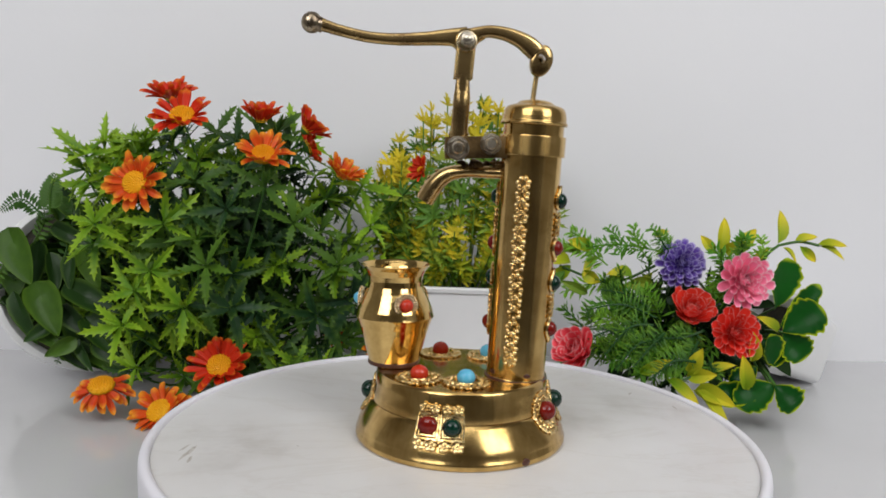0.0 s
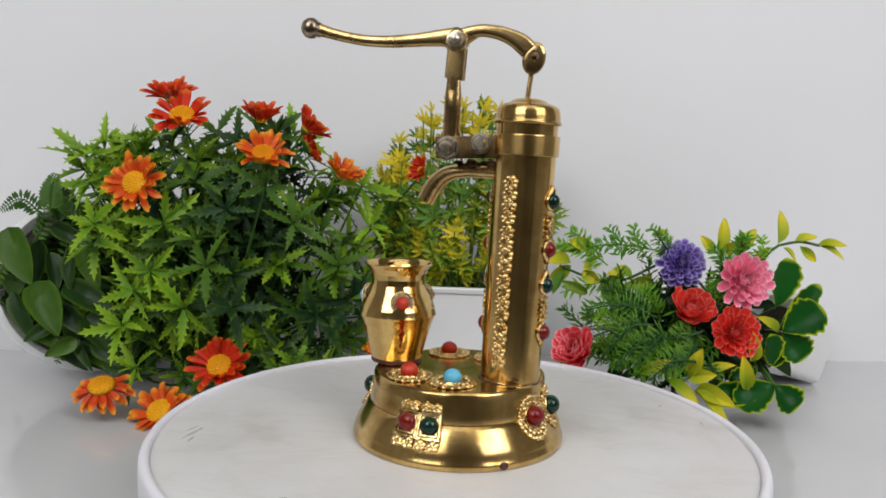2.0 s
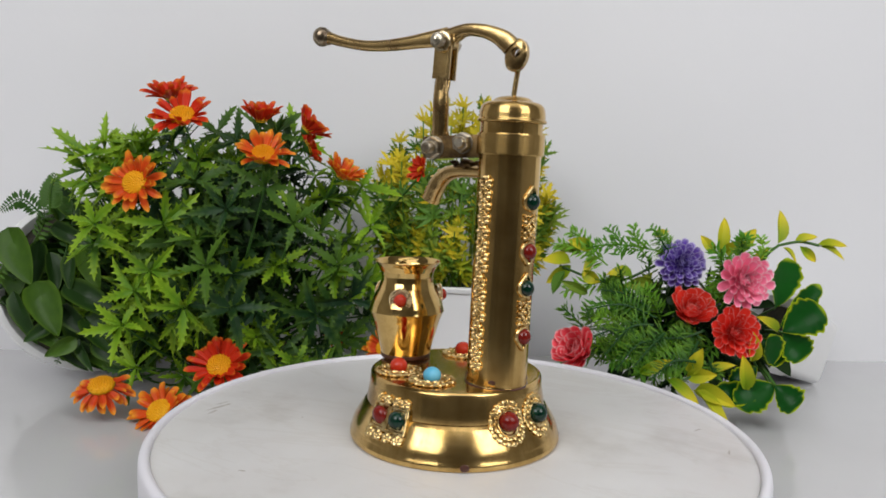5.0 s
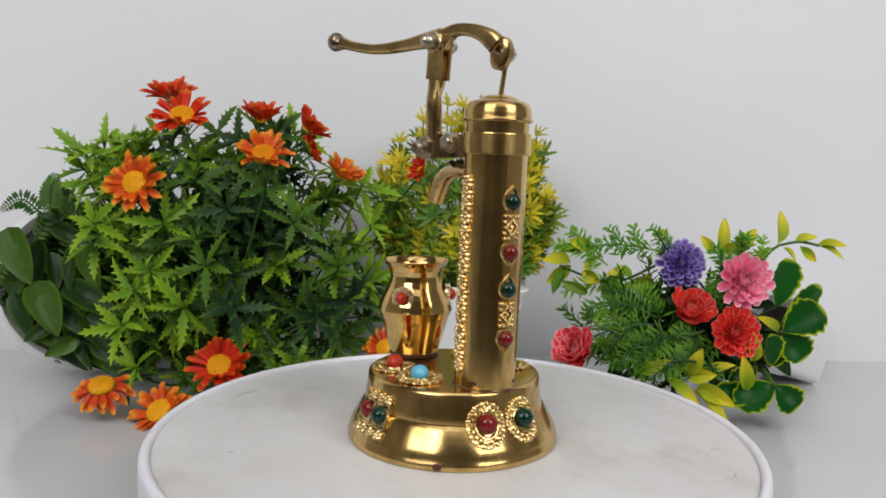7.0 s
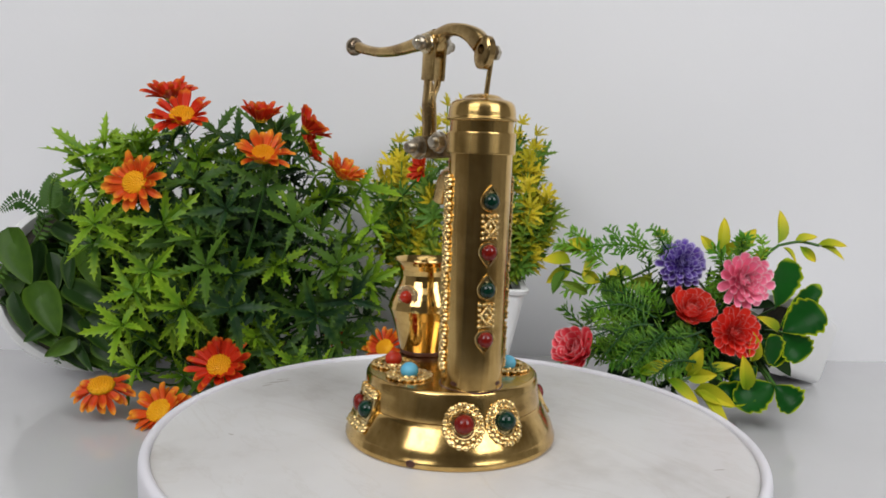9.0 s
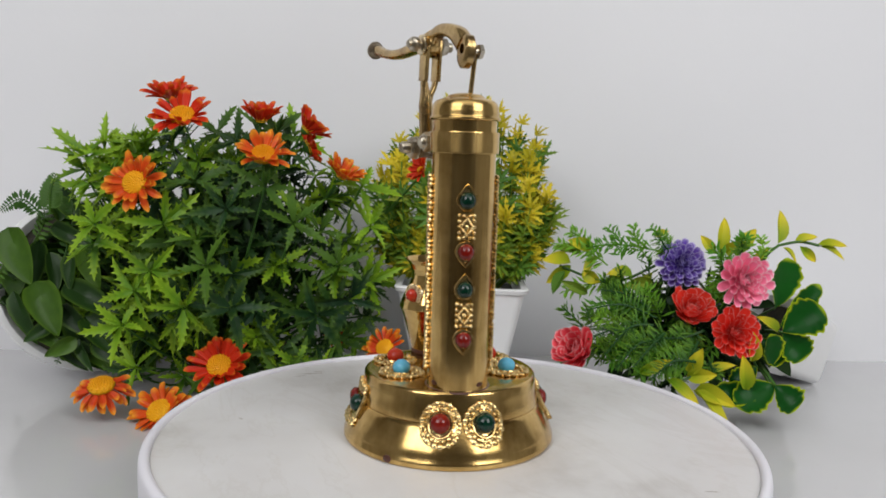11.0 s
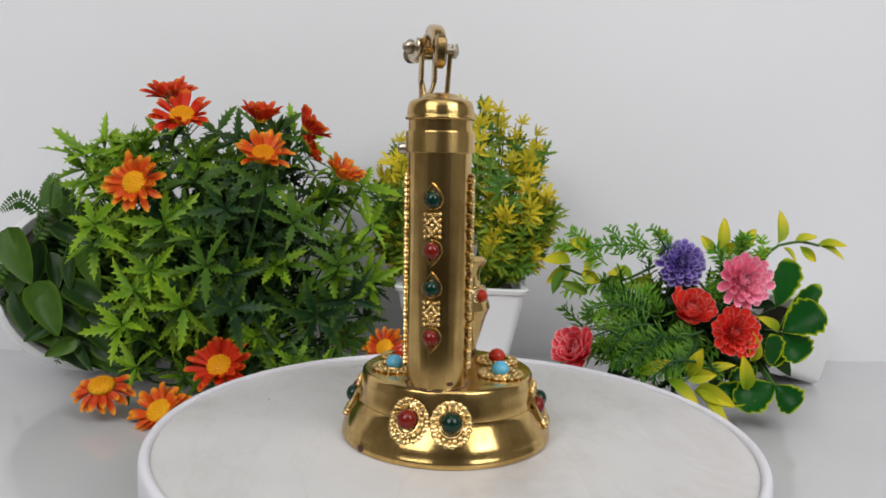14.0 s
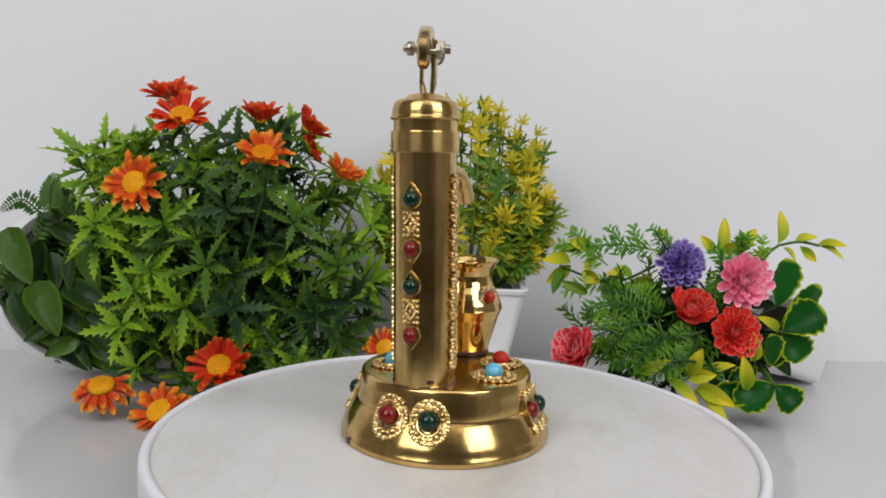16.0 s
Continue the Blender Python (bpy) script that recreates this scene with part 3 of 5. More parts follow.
def base_mount(az, z, out):
    a = radians(az)
    n = Vector((math.cos(a), math.sin(a), 0.34)).normalized()
    flat = Vector((math.cos(a), math.sin(a), 0))
    return face_to(flat * (base_r(z) + out) + Vector((0, 0, z)), (0, 0, 1), n)


for az, red in ((-28.4, True), (-3.2, False), (151.6, True), (176.8, False)):
    part("round_setting", round_setting(0.0086).bend(on_base(az, 0.0160)), gold, pump, "gilt scalloped filigree setting")
    part("gem", gem_red if red else gem_green, None, pump, "deep red round stone" if red else "dark green round stone", base_mount(az, 0.0164, 0.0018))
for az, red in ((-108.2, True), (-94.4, False), (70.0, True), (83.8, False)):
    part("square_setting", square_setting(0.0090).bend(on_base(az, 0.0150)), gold, pump, "gilt square beaded setting")
    part("gem", gem_red_s if red else gem_green_s, None, pump, "deep red round stone" if red else "dark green round stone", base_mount(az, 0.0152, 0.0018))
for x, y, stone_mesh, what in ((-0.0143, -0.0221, gem_coral_s, "coral red stone"), (0.0041, -0.0260, gem_blue_s, "turquoise stone"),
                               (0.0140, 0.0165, gem_blue_s, "turquoise stone"), (-0.0071, 0.0186, gem_coral_s, "coral red stone")):
    m = pose(x - BX, y - BY, ZB + 0.0003, 0, 0, x * 4000)
    part("flat_setting", round_setting(0.0099), gold, pump, "gilt scalloped filigree setting", m)
    part("gem", stone_mesh, None, pump, what, m @ Matrix.Translation((0, 0, 0.0022)))
rng = random.Random(9)
part("dent", ball(0.0019, Matrix.Diagonal((1.0, 0.8, 0.35, 1)), 10, 5), glue_brown, pump, "small dark chip in the lip", base_mount(-55, 0.0020, 0.0))
for az in (-72, 20, 120, 215):
    part("drip", ball(0.0012, Matrix.Diagonal((1.3, 0.8, 0.3, 1)), 9, 5), glue_brown, column, "dark glue drop", column_mount(az, 0.0030, 0.0))

# water pot
POT = pose(-0.0265 - BX, 0.0013 - BY, ZB)
pot_out = [(0.0100, 0.0000), (0.0104, 0.0008), (0.0108, 0.0026), (0.0128, 0.0098), (0.0147, 0.0165), (0.0161, 0.0200), (0.0165, 0.0207), (0.0163, 0.0214), (0.0158, 0.0235),
           (0.0149, 0.0258), (0.0137, 0.0283), (0.0123, 0.0310), (0.0114, 0.0335), (0.0112, 0.0356), (0.0117, 0.0380), (0.0127, 0.0402), (0.0141, 0.0418), (0.0144, 0.0422)]
pot_in = [(0.0142, 0.0425), (0.0136, 0.0420), (0.0122, 0.0401), (0.0112, 0.0380), (0.0107, 0.0356), (0.0109, 0.0335), (0.0118, 0.0310), (0.0143, 0.0258), (0.0158, 0.0207), (0.0103, 0.0026), (0, 0.0024)]
pot = part("water_pot", lathe([(0, 0)] + held(pot_out, 0.0003) + pot_in, 96), brass, pump, "small brass water pot with a flared mouth", POT)
part("glue_ring", lathe([(0.0096, 0.0), (0.0108, 0.0003), (0.0110, 0.0013), (0.0106, 0.0021), (0.0098, 0.0022)], 48), glue_brown, pot, "dark glue ring")


def pot_r(z):
    return float(np.interp(z, [q[1] for q in pot_out], [q[0] for q in pot_out]))


POTGEM = ball(0.0027, Matrix.Diagonal((1, 1, 0.95, 1)), 22, 9, -0.35)
pot_red, pot_blue = POTGEM.mesh("gem", coral_stone), POTGEM.mesh("gem", blue_stone)
for az, mesh, what in ((-67, pot_red, "coral red stone"), (46, pot_red, "coral red stone"), (172, pot_blue, "turquoise stone")):
    a, z = radians(az), 0.0272
    n = Vector((math.cos(a), math.sin(a), 0.50)).normalized()
    m = face_to(Vector((math.cos(a), math.sin(a), 0)) * pot_r(z) + Vector((0, 0, z)), (0, 0, 1), n)
    g = lathe([(0, 0.0005), (0.0044, 0.0004), (0.0048, -0.0012)], 28)
    for k in range(26):
        bead(g, 0.0045 * math.cos(k * math.pi / 13), 0.0045 * math.sin(k * math.pi / 13), 0.0004, 0.0006, 0.9)
    for k in range(18):
        bead(g, 0.0034 * math.cos(k * math.pi / 9), 0.0034 * math.sin(k * math.pi / 9), 0.0007, 0.0005, 0.9)
    part("rope_setting", g, silver_wire, pot, "twisted wire setting", m)
    part("gem", mesh, None, pot, what, m @ Matrix.Translation((0, 0, 0.0012)))

# spout
top = Vector((0.0269 - BX, -0.0117 - BY, -ZS))
away = Vector((math.cos(radians(163.8)), math.sin(radians(163.8)), 0))
line = smooth_line([top + away * s + Vector((0, 0, z)) for s, z in ((0.010, 0.1070), (0.018, 0.1072), (0.026, 0.1072), (0.0322, 0.1064), (0.0370, 0.1040), (0.0405, 0.1000), (0.0436, 0.0948))], 30)
n = len(line)
side = away.cross(Vector((0, 0, 1)))
wide = [0.0025 + 0.0014 * min(1.0, max(0.0, (i - 9) / 14)) for i in range(n)]
spout = sweep(line, [(q, q) for q in wide], 20, side, 0, True)
inner = sweep(line[14:], [(q - 0.0006, q - 0.0006) for q in wide[14:]], 20, side, 0, True)
k0 = len(spout.v)
inner.f = [tuple(reversed(f)) for f in inner.f]
spout.join(inner)
e0, e1 = k0 - 20, len(spout.v) - 20
spout.f += [(e0 + k, e0 + (k + 1) % 20, e1 + (k + 1) % 20, e1 + k) for k in range(20)]
part("spout", spout, old_brass, pump, "bent brass spout tube")
rng = random.Random(14)
for i, q in ((22, 0.0011), (24, 0.0009), (26, 0.0010), (28, 0.0007), (19, 0.0009)):
    d = (line[i] - line[i - 1]).normalized()
    out = d.cross(side).normalized()
    out = out if out.dot(away) > 0 else -out
    part("solder_bead", ball(q, Matrix.Diagonal((1.2, 1.0, 0.8, 1)), 9, 6), old_brass, pump, "small rough solder bead", point_at(line[i] + out * wide[i] + side * rng.uniform(-0.0008, 0.0008), out))
seam = Geo()
for k in range(26):
    u = rng.uniform(0.0105, 0.031)
    seam.join(BEAD, Matrix.Translation(top + away * u + side * rng.uniform(-0.0020, 0.0020) + Vector((0, 0, rng.uniform(0.1090, 0.1116)))) @ Matrix.Diagonal((rng.uniform(0.0012, 0.0022), rng.uniform(0.0008, 0.0014), rng.uniform(0.0008, 0.0014), 1)))
part("solder_seam", seam, grimy_brass, pump, "dark scorched solder between spout and clamp")

# lever work, laid out along the handle: u outwards, w to its side, z up
UW = Matrix.Translation((0.0275 - BX, -0.0120 - BY, -ZS)) @ pose(0, 0, 0, 0, 0, 184)
W0 = 0.0012


def uz(pts, w=W0):
    return [Vector((u, w, z)) for u, z in pts]


SIDE = Vector((0, 1, 0))
handle = smooth_line(uz([(0.0850, 0.1615), (0.0816, 0.1607), (0.0763, 0.1592), (0.0655, 0.1571), (0.0548, 0.1566), (0.0440, 0.1572), (0.0353, 0.1580), (0.0275, 0.1585)]), 30)
lever = sweep(handle, [(0.0025 - 0.0005 * i / 29, 0.0027 - 0.0006 * math.sin(math.pi * min(1, i / 22)) + (0.0012 * max(0, (i - 22) / 7) if i > 22 else 0)) for i in range(30)], 14, SIDE, 0.45)
arch = smooth_line(uz([(0.0300, 0.1578), (0.0262, 0.1590), (0.0224, 0.1602), (0.0180, 0.1608), (0.0115, 0.1598), (0.0059, 0.1576), (0.0024, 0.1552), (0.0006, 0.1534)]), 26)
lever.join(sweep(arch, [(0.0020 + 0.0006 * min(1, i / 12), 0.0034 - 0.0012 * math.sin(math.pi * min(1, i / 20)) + 0.0002 * i / 25) for i in range(26)], 14, SIDE, 0.7))
knob = ball(0.0041, Matrix.Translation((0.0866, W0, 0.1617)) @ Matrix.Diagonal((1.0, 0.95, 1, 1)), 11, 8)
knob.join(lathe([(0.0026, -0.0010), (0.0031, 0.0), (0.0027, 0.0010)], 14, Matrix.Translation((0.0834, W0, 0.1611)) @ pose(0, 0, 0, 0, 90, 0)))
part("knob", knob, dull_knob, pump, "tarnished grey-brown knob", UW)
# the eye: a long boss with a hole through its upper part
ring, boss = 28, Geo()
for w, e in ((-0.0021, 0.80), (-0.0013, 1.0), (0.0013, 1.0), (0.0021, 0.80)):
    boss.add([(-0.0015 + e * 0.0044 * math.cos(a), W0 + w, 0.1503 + e * (0.0060 if math.sin(a) > 0 else 0.0058) * math.sin(a) - 0.0010 * math.cos(a)) for a in (2 * math.pi * k / ring for k in range(ring))], [])
for w in (0.0021, -0.0021):
    boss.add([(-0.0017 + 0.0018 * math.cos(a), W0 + w, 0.1513 + 0.0018 * math.sin(a)) for a in (2 * math.pi * k / ring for k in range(ring))], [])
for i in range(5):
    boss.f += [(i * ring + k, i * ring + (k + 1) % ring, (i + 1) * ring + (k + 1) % ring, (i + 1) * ring + k) for k in range(ring)]
boss.f += [(5 * ring + k, 5 * ring + (k + 1) % ring, (k + 1) % ring, k) for k in range(ring)]
lever.join(boss)
# webs that run from the lever down to the pivot
for pts in (((0.0400, 0.1578), (0.0340, 0.1568), (0.0308, 0.1548), (0.0300, 0.1520)), ((0.0215, 0.1594), (0.0238, 0.1576), (0.0250, 0.1556))):
    web = smooth_line(uz(pts), 9)
    lever.join(sweep(web, [(0.0019, 0.0019 - 0.0007 * i / 8) for i in range(9)], 12, SIDE, 0.6))
lever.join(lathe([(0, -0.0022), (0.0040, -0.0022), (0.0045, -0.0017), (0.0045, 0.0017), (0.0040, 0.0022), (0, 0.0022)], 28, Matrix.Translation((0.0278, W0, 0.1570)) @ pose(0, 0, 0, 90, 0, 0)))
part("lever", lever, old_brass, pump, "worn cast brass pump lever with a knob end", UW)

post = Geo()
for s in (-1, 1):
    pts = [Vector((0.0274 + 0.0012 * k / 6, W0 + s * 0.0027, 0.1596 - 0.0171 * k / 6)) for k in range(7)]
    post.join(sweep(pts, [(0.0008, 0.0026 if k == 0 else 0.0036) for k in range(7)], 12, SIDE, 0.9))
    if s > 0:
        pts = [(0.0286, W0 + 0.0027, 0.1430), (0.0287, W0 + 0.0025, 0.1390), (0.0289, W0 + 0.0022, 0.1330), (0.0290, W0 + 0.0020, 0.1280)]
    else:
        pts = [(0.0286, W0 - 0.0027, 0.1430), (0.0287, W0 - 0.0018, 0.1395), (0.0288, W0 - 0.0004, 0.1360), (0.0290, W0 + 0.0002, 0.1280)]
    post.join(sweep(smooth_line(pts, 9), [(0.0009, 0.0017)] * 9, 12, SIDE, 0.6))
pts = smooth_line([Vector((u, W0 + w, z)) for u, w, z in ((0.0287, 0.0022, 0.1428), (0.0288, 0.0016, 0.136), (0.0290, 0.0010, 0.130), (0.0294, 0.0004, 0.122), (0.0300, 0.0, 0.113))], 12)
post.join(sweep(pts, [(0.0006 + 0.0020 * min(1, i / 4), 0.0024 + 0.0009 * min(1, i / 3)) for i in range(12)], 16, SIDE, 0.1))
post.join(ball(0.0042, Matrix.Translation((0.0295, W0, 0.1215)) @ Matrix.Diagonal((0.95, 0.62, 0.55, 1)), 14, 8))
part("fulcrum_post", post, old_brass, pump, "forked brass post holding the lever", UW)

part("clamp_band", lathe(held([(0.0119, 0.0888), (0.0127, 0.0888), (0.0128, 0.0890), (0.0128, 0.0964), (0.0127, 0.0966), (0.0119, 0.0966)]), 96), turned_brass, column, "wide brass clamp band")
clamp = Geo()
for w in (0.0048, -0.0024):
    clamp.join(block(0.0262, 0.0018, 0.0084, 0.0004), Matrix.Translation((0.0216, w, 0.1166)) @ pose(0, 0, 0, 0, 2.5, 0))
part("clamp_bracket", clamp, grimy_brass, pump, "two dark brass clamp ears", UW)


def bolt(u, z, w, length, name="bolt", r=0.0043, washer=True, back=None):
    g = hexhead(r, 0.0030, Matrix.Translation((u, w, z)) @ pose(0, 0, 0, -90, 0, 0) @ pose(0, 0, 0, 0, 0, u * 9000))
    if washer:
        g.join(lathe([(0, -0.0006), (r * 1.05, -0.0006), (r * 1.08, 0.0001), (0, 0.0003)], 24, Matrix.Translation((u, w, z)) @ pose(0, 0, 0, -90, 0, 0)))
    g.join(lathe([(0.0024, 0.0), (0.0024, length - 0.0008), (0.0018, length - 0.0001), (0, length)], 18, Matrix.Translation((u, w, z)) @ pose(0, 0, 0, -90, 0, 0)))
    if back is not None:
        g.join(hexhead(r * 0.9, 0.0026, Matrix.Translation((u, back, z)) @ pose(0, 0, 0, 90, 0, 0)))
        g.join(lathe([(0.0020, 0.0), (0.0020, 0.0042), (0.0013, 0.0048), (0, 0.0048)], 14, Matrix.Translation((u, back, z)) @ pose(0, 0, 0, 90, 0, 0)))
        g.join(lathe([(0, 0), (0.0018, 0), (0.0018, w - back), (0, w - back)], 12, Matrix.Translation((u, back, z)) @ pose(0, 0, 0, -90, 0, 0)))
    part(name, g, steel, pump, "grey steel hexagon bolt", UW)


bolt(0.0301, 0.1160, 0.0058, 0.0066, back=-0.0034)
bolt(0.0173, 0.1180, 0.0058, 0.0046, r=0.0038, back=-0.0034)
part("washer", lathe([(0.0018, 0.0), (0.0038, 0.0), (0.0040, 0.0005), (0.0038, 0.0010), (0.0032, 0.0012), (0.0018, 0.0009)], 28, Matrix.Translation((0.0278, W0 + 0.0038, 0.1562)) @ pose(0, 0, 0, -90, 0, 0), True), silver_wire, pump, "pale brass washer", UW)
g = lathe([(0.0016, 0.0), (0.0016, 0.0022), (0.0026, 0.0024), (0.0029, 0.0032), (0.0029, 0.0046), (0.0024, 0.0054), (0.0016, 0.0056), (0.0016, 0.0064), (0.0009, 0.0070), (0, 0.0070)], 20, Matrix.Translation((0.0278, W0 + 0.0036, 0.1562)) @ pose(0, 0, 0, -90, 0, 0))
g.join(hexhead(0.0036, 0.0026, Matrix.Translation((0.0278, W0 - 0.0040, 0.1562)) @ pose(0, 0, 0, 90, 0, 0)))
g.join(lathe([(0.0019, 0.0), (0.0019, 0.0048), (0, 0.0052)], 14, Matrix.Translation((0.0278, W0 - 0.0040, 0.1562)) @ pose(0, 0, 0, 90, 0, 0)))
part("pivot_bolt", g, steel, pump, "steel pivot bolt with a round washer", UW)
g = hexhead(0.0028, 0.0018, Matrix.Translation((-0.0014, W0 - 0.0046, 0.1508)) @ pose(0, 0, 0, 90, 0, 0))
g.join(lathe([(0.0011, -0.0030), (0.0014, 0.0022), (0, 0.0025)], 14, Matrix.Translation((-0.0014, W0 - 0.0046, 0.1508)) @ pose(0, 0, 0, 90, 0, 0)))
part("eye_nut", g, steel, pump, "small steel nut", UW)
rod = smooth_line([Vector((-0.0014, W0 - 0.0038, 0.1520)), Vector((-0.0009, W0 - 0.0038, 0.1480)), Vector((0.0001, -0.0023, 0.1400)), Vector((0.0008, -0.0020, 0.1330))], 12)
part("piston_rod", sweep(rod, [(0.0009, 0.0010)] * 12, 12, SIDE), old_brass, pump, "thin brass piston rod", UW)


# ---- plants along the backdrop ----
def outward(rng, low=-1.0, back=1.0):
    """A random direction, none lower than low and none further back than back."""
    while True:
        d = Vector((rng.gauss(0, 1), rng.gauss(0, 1), rng.gauss(0, 1))).normalized()
        if d.z > low and d.y < back:
            return d


def jitter(rng, k):
    return Vector((rng.uniform(-k, k), rng.uniform(-k, k), rng.uniform(-k, k)))


def daisy(r, rng, rise=8):
    """Two rows of slim petals round a domed eye: petals, eye, calyx. rise: degrees by which the petals stand up."""
    g = Geo()
    for count, l0, up in ((16, 1.0, 0), (13, 0.88, 15)):
        for k in range(count):
            a = 360 * k / count + rng.uniform(-9, 9)
            length = r * l0 * rng.uniform(0.82, 1.08) - 0.2 * r
            petal = blade(length, r * rng.uniform(0.21, 0.28), 7, 0.6, rng.uniform(-0.30, 0.22), 0, 0.68, 0, 0.45, 0.42, 2.6)
            g.join(petal, pose(0, 0, 0, 0, 0, a) @ pose(0, 0.2 * r, 0.02 * r, rise + up + rng.uniform(-10, 10), rng.uniform(-18, 18), 0))
    e = 0.58 if rise > 20 else 1.0
    eye = lathe([(0.36 * e * r, -0.02 * r), (0.38 * e * r, 0.06 * r), (0.32 * e * r, 0.18 * r), (0.18 * e * r, 0.24 * r), (0, 0.25 * r)], 22)
    for k in range(90):
        q = math.sqrt((k + 0.5) / 90)
        a = k * 2.39996
        eye.join(BEAD, Matrix.Translation((q * 0.37 * e * r * math.cos(a), q * 0.37 * e * r * math.sin(a), 0.25 * r - 0.16 * r * q ** 3)) @ Matrix.Diagonal((0.028 * r, 0.028 * r, 0.08 * r, 1)))
    back = lathe([(0, -0.20 * r), (0.10 * r, -0.17 * r), (0.28 * e * r, -0.08 * r), (0.40 * e * r, 0.04 * r)], 14)
    return g, eye, back


# flowering bush
C = Vector((-0.166, 0.214, 0.044))
RAD = Vector((0.104, 0.064, 0.088))
bush = thing("daisy_bush", pose(C.x, C.y, ZT), "dense artificial bush with lime and dark cut leaves and orange-red daisies", "plant")
HOME = Matrix.Translation((-C.x, -C.y, -ZT))
DAISIES = [((-0.1985, 0.2, 0.1498), (0.0, -0.34, 0.94), 0.0195, 0, 36),
           ((-0.1777, 0.165, 0.1352), (0.05, -0.66, 0.75), 0.0212, 0, 16),
           ((-0.1991, 0.145, 0.0936), (-0.12, -0.92, 0.36), 0.0205, 1, 14),
           ((-0.1345, 0.19, 0.1362), (0.1, -0.25, 0.96), 0.0185, 0, 44),
           ((-0.1222, 0.15, 0.1124), (0.12, -0.62, 0.78), 0.02, 1, 20),
           ((-0.1047, 0.19, 0.1311), (0.72, 0.05, 0.66), 0.0185, 0, 34),
           ((-0.1059, 0.2, 0.1194), (0.6, 0.3, 0.3), 0.015, 0, 20),
           ((-0.0773, 0.17, 0.1011), (0.5, -0.25, 0.82), 0.0165, 1, 34),
           ((-0.1456, 0.138, -0.0176), (0.05, -0.72, 0.7), 0.0205, 0, 12),
           ((-0.2146, 0.128, -0.0301), (0.0, -0.34, 0.94), 0.02, 1, -34),
           ((-0.1775, 0.125, -0.0432), (-0.3, -0.6, 0.7), 0.0205, 1, 4),
           ((-0.0866, 0.215, -0.0122), (0.3, -0.9, 0.1), 0.0095, 0, 10),
           ((-0.0481, 0.185, -0.0138), (-0.35, -0.7, 0.6), 0.0165, 1, 10), ((-0.026, 0.185, 0.1062), (-0.75, -0.55, 0.3), 0.0120, 0, 35), ((-0.0877, 0.2, -0.0343), (0.1, -0.7, 0.5), 0.0110, 0, 10)]
BRIGHT = [(-0.082, 0.2, -0.0119, 0), (-0.0959, 0.19, -0.0148, 0), (-0.067, 0.21, 0.0027, 0), (-0.0743, 0.215, -0.0142, 1), (-0.063, 0.2, 0.0286, 1), (-0.0829, 0.18, 0.0157, 0), (-0.2152, 0.19, 0.1111, 1), (-0.2159, 0.17, 0.0981, 1), (-0.245, 0.18, 0.0916, 1), (-0.24, 0.19, 0.1142, 1), (-0.1669, 0.2, 0.128, 0), (-0.1186, 0.2, 0.1179, 0), (-0.1407, 0.17, 0.1039, 0), (-0.1735, 0.18, 0.1085, 1), (-0.1899, 0.16, 0.0882, 0), (-0.1882, 0.2, 0.1255, 0), (-0.1264, 0.2, 0.1291, 0), (-0.2537, 0.19, 0.1006, 1), (-0.2274, 0.175, 0.1014, 1), (-0.2502, 0.185, 0.11, 1), (-0.2287, 0.15, 0.068, 1), (-0.1823, 0.145, 0.0699, 1), (-0.1967, 0.135, 0.0288, 1), (-0.2065, 0.138, 0.0069, 1), (-0.1872, 0.135, 0.0412, 1), (-0.1667, 0.135, 0.0194, 1), (-0.2315, 0.155, 0.0551, 1), (-0.1372, 0.135, 0.0204, 0), (-0.1527, 0.135, 0.0458, 0), (-0.0779, 0.17, 0.0438, 0), (-0.1031, 0.15, 0.072, 0), (-0.196, 0.19, 0.1211, 0), (-0.1504, 0.19, 0.1224, 0), (-0.1422, 0.14, 0.08, 0), (-0.1208, 0.15, 0.0941, 0), (-0.0668, 0.19, 0.0948, 1), (-0.0606, 0.19, 0.0685, 1), (-0.0884, 0.15, 0.0139, 0), (-0.0717, 0.18, 0.0199, 0), (-0.112, 0.16, -0.0111, 0), (-0.1682, 0.16, 0.096, 0)]
rng = random.Random(21)
lime_shoots = [leaf_rosette(0.0215, rng).mesh("leaf", leaf_lime, True) for k in range(7)]
green_shoots = [leaf_rosette(0.0215, rng).mesh("leaf", leaf_green, True) for k in range(7)]
inner = Geo()
deep = [leaf_rosette(0.0210, rng, 6, 0) for k in range(4)]
ROOT = Vector((C.x, C.y + 0.005, ZT + 0.002))


def in_flower(p, reach):
    """Whether p lies in a flower, or before its face."""
    for q, nrm, r, warm, rise in DAISIES:
        n = Vector(nrm).normalized()
        d = Vector(p) - Vector(q)
        if -0.008 < d.dot(n) < 0.05 and (d - n * d.dot(n)).length < r * reach:
            return True
    return False


# inner leaves, coloured dark for the deep shade within the bush
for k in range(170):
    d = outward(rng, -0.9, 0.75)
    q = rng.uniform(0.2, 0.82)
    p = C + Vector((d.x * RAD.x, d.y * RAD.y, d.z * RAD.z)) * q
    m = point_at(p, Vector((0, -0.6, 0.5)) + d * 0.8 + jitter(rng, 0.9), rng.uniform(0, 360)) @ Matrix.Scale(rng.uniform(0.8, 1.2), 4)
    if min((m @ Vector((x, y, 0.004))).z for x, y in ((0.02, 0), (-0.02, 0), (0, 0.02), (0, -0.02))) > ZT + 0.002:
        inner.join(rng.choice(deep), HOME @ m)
REACH = [(0, 0, 0.004)] + [(0.019 * math.cos(a), 0.019 * math.sin(a), 0.006) for a in (0, 1.05, 2.09, 3.14, 4.19, 5.24)]


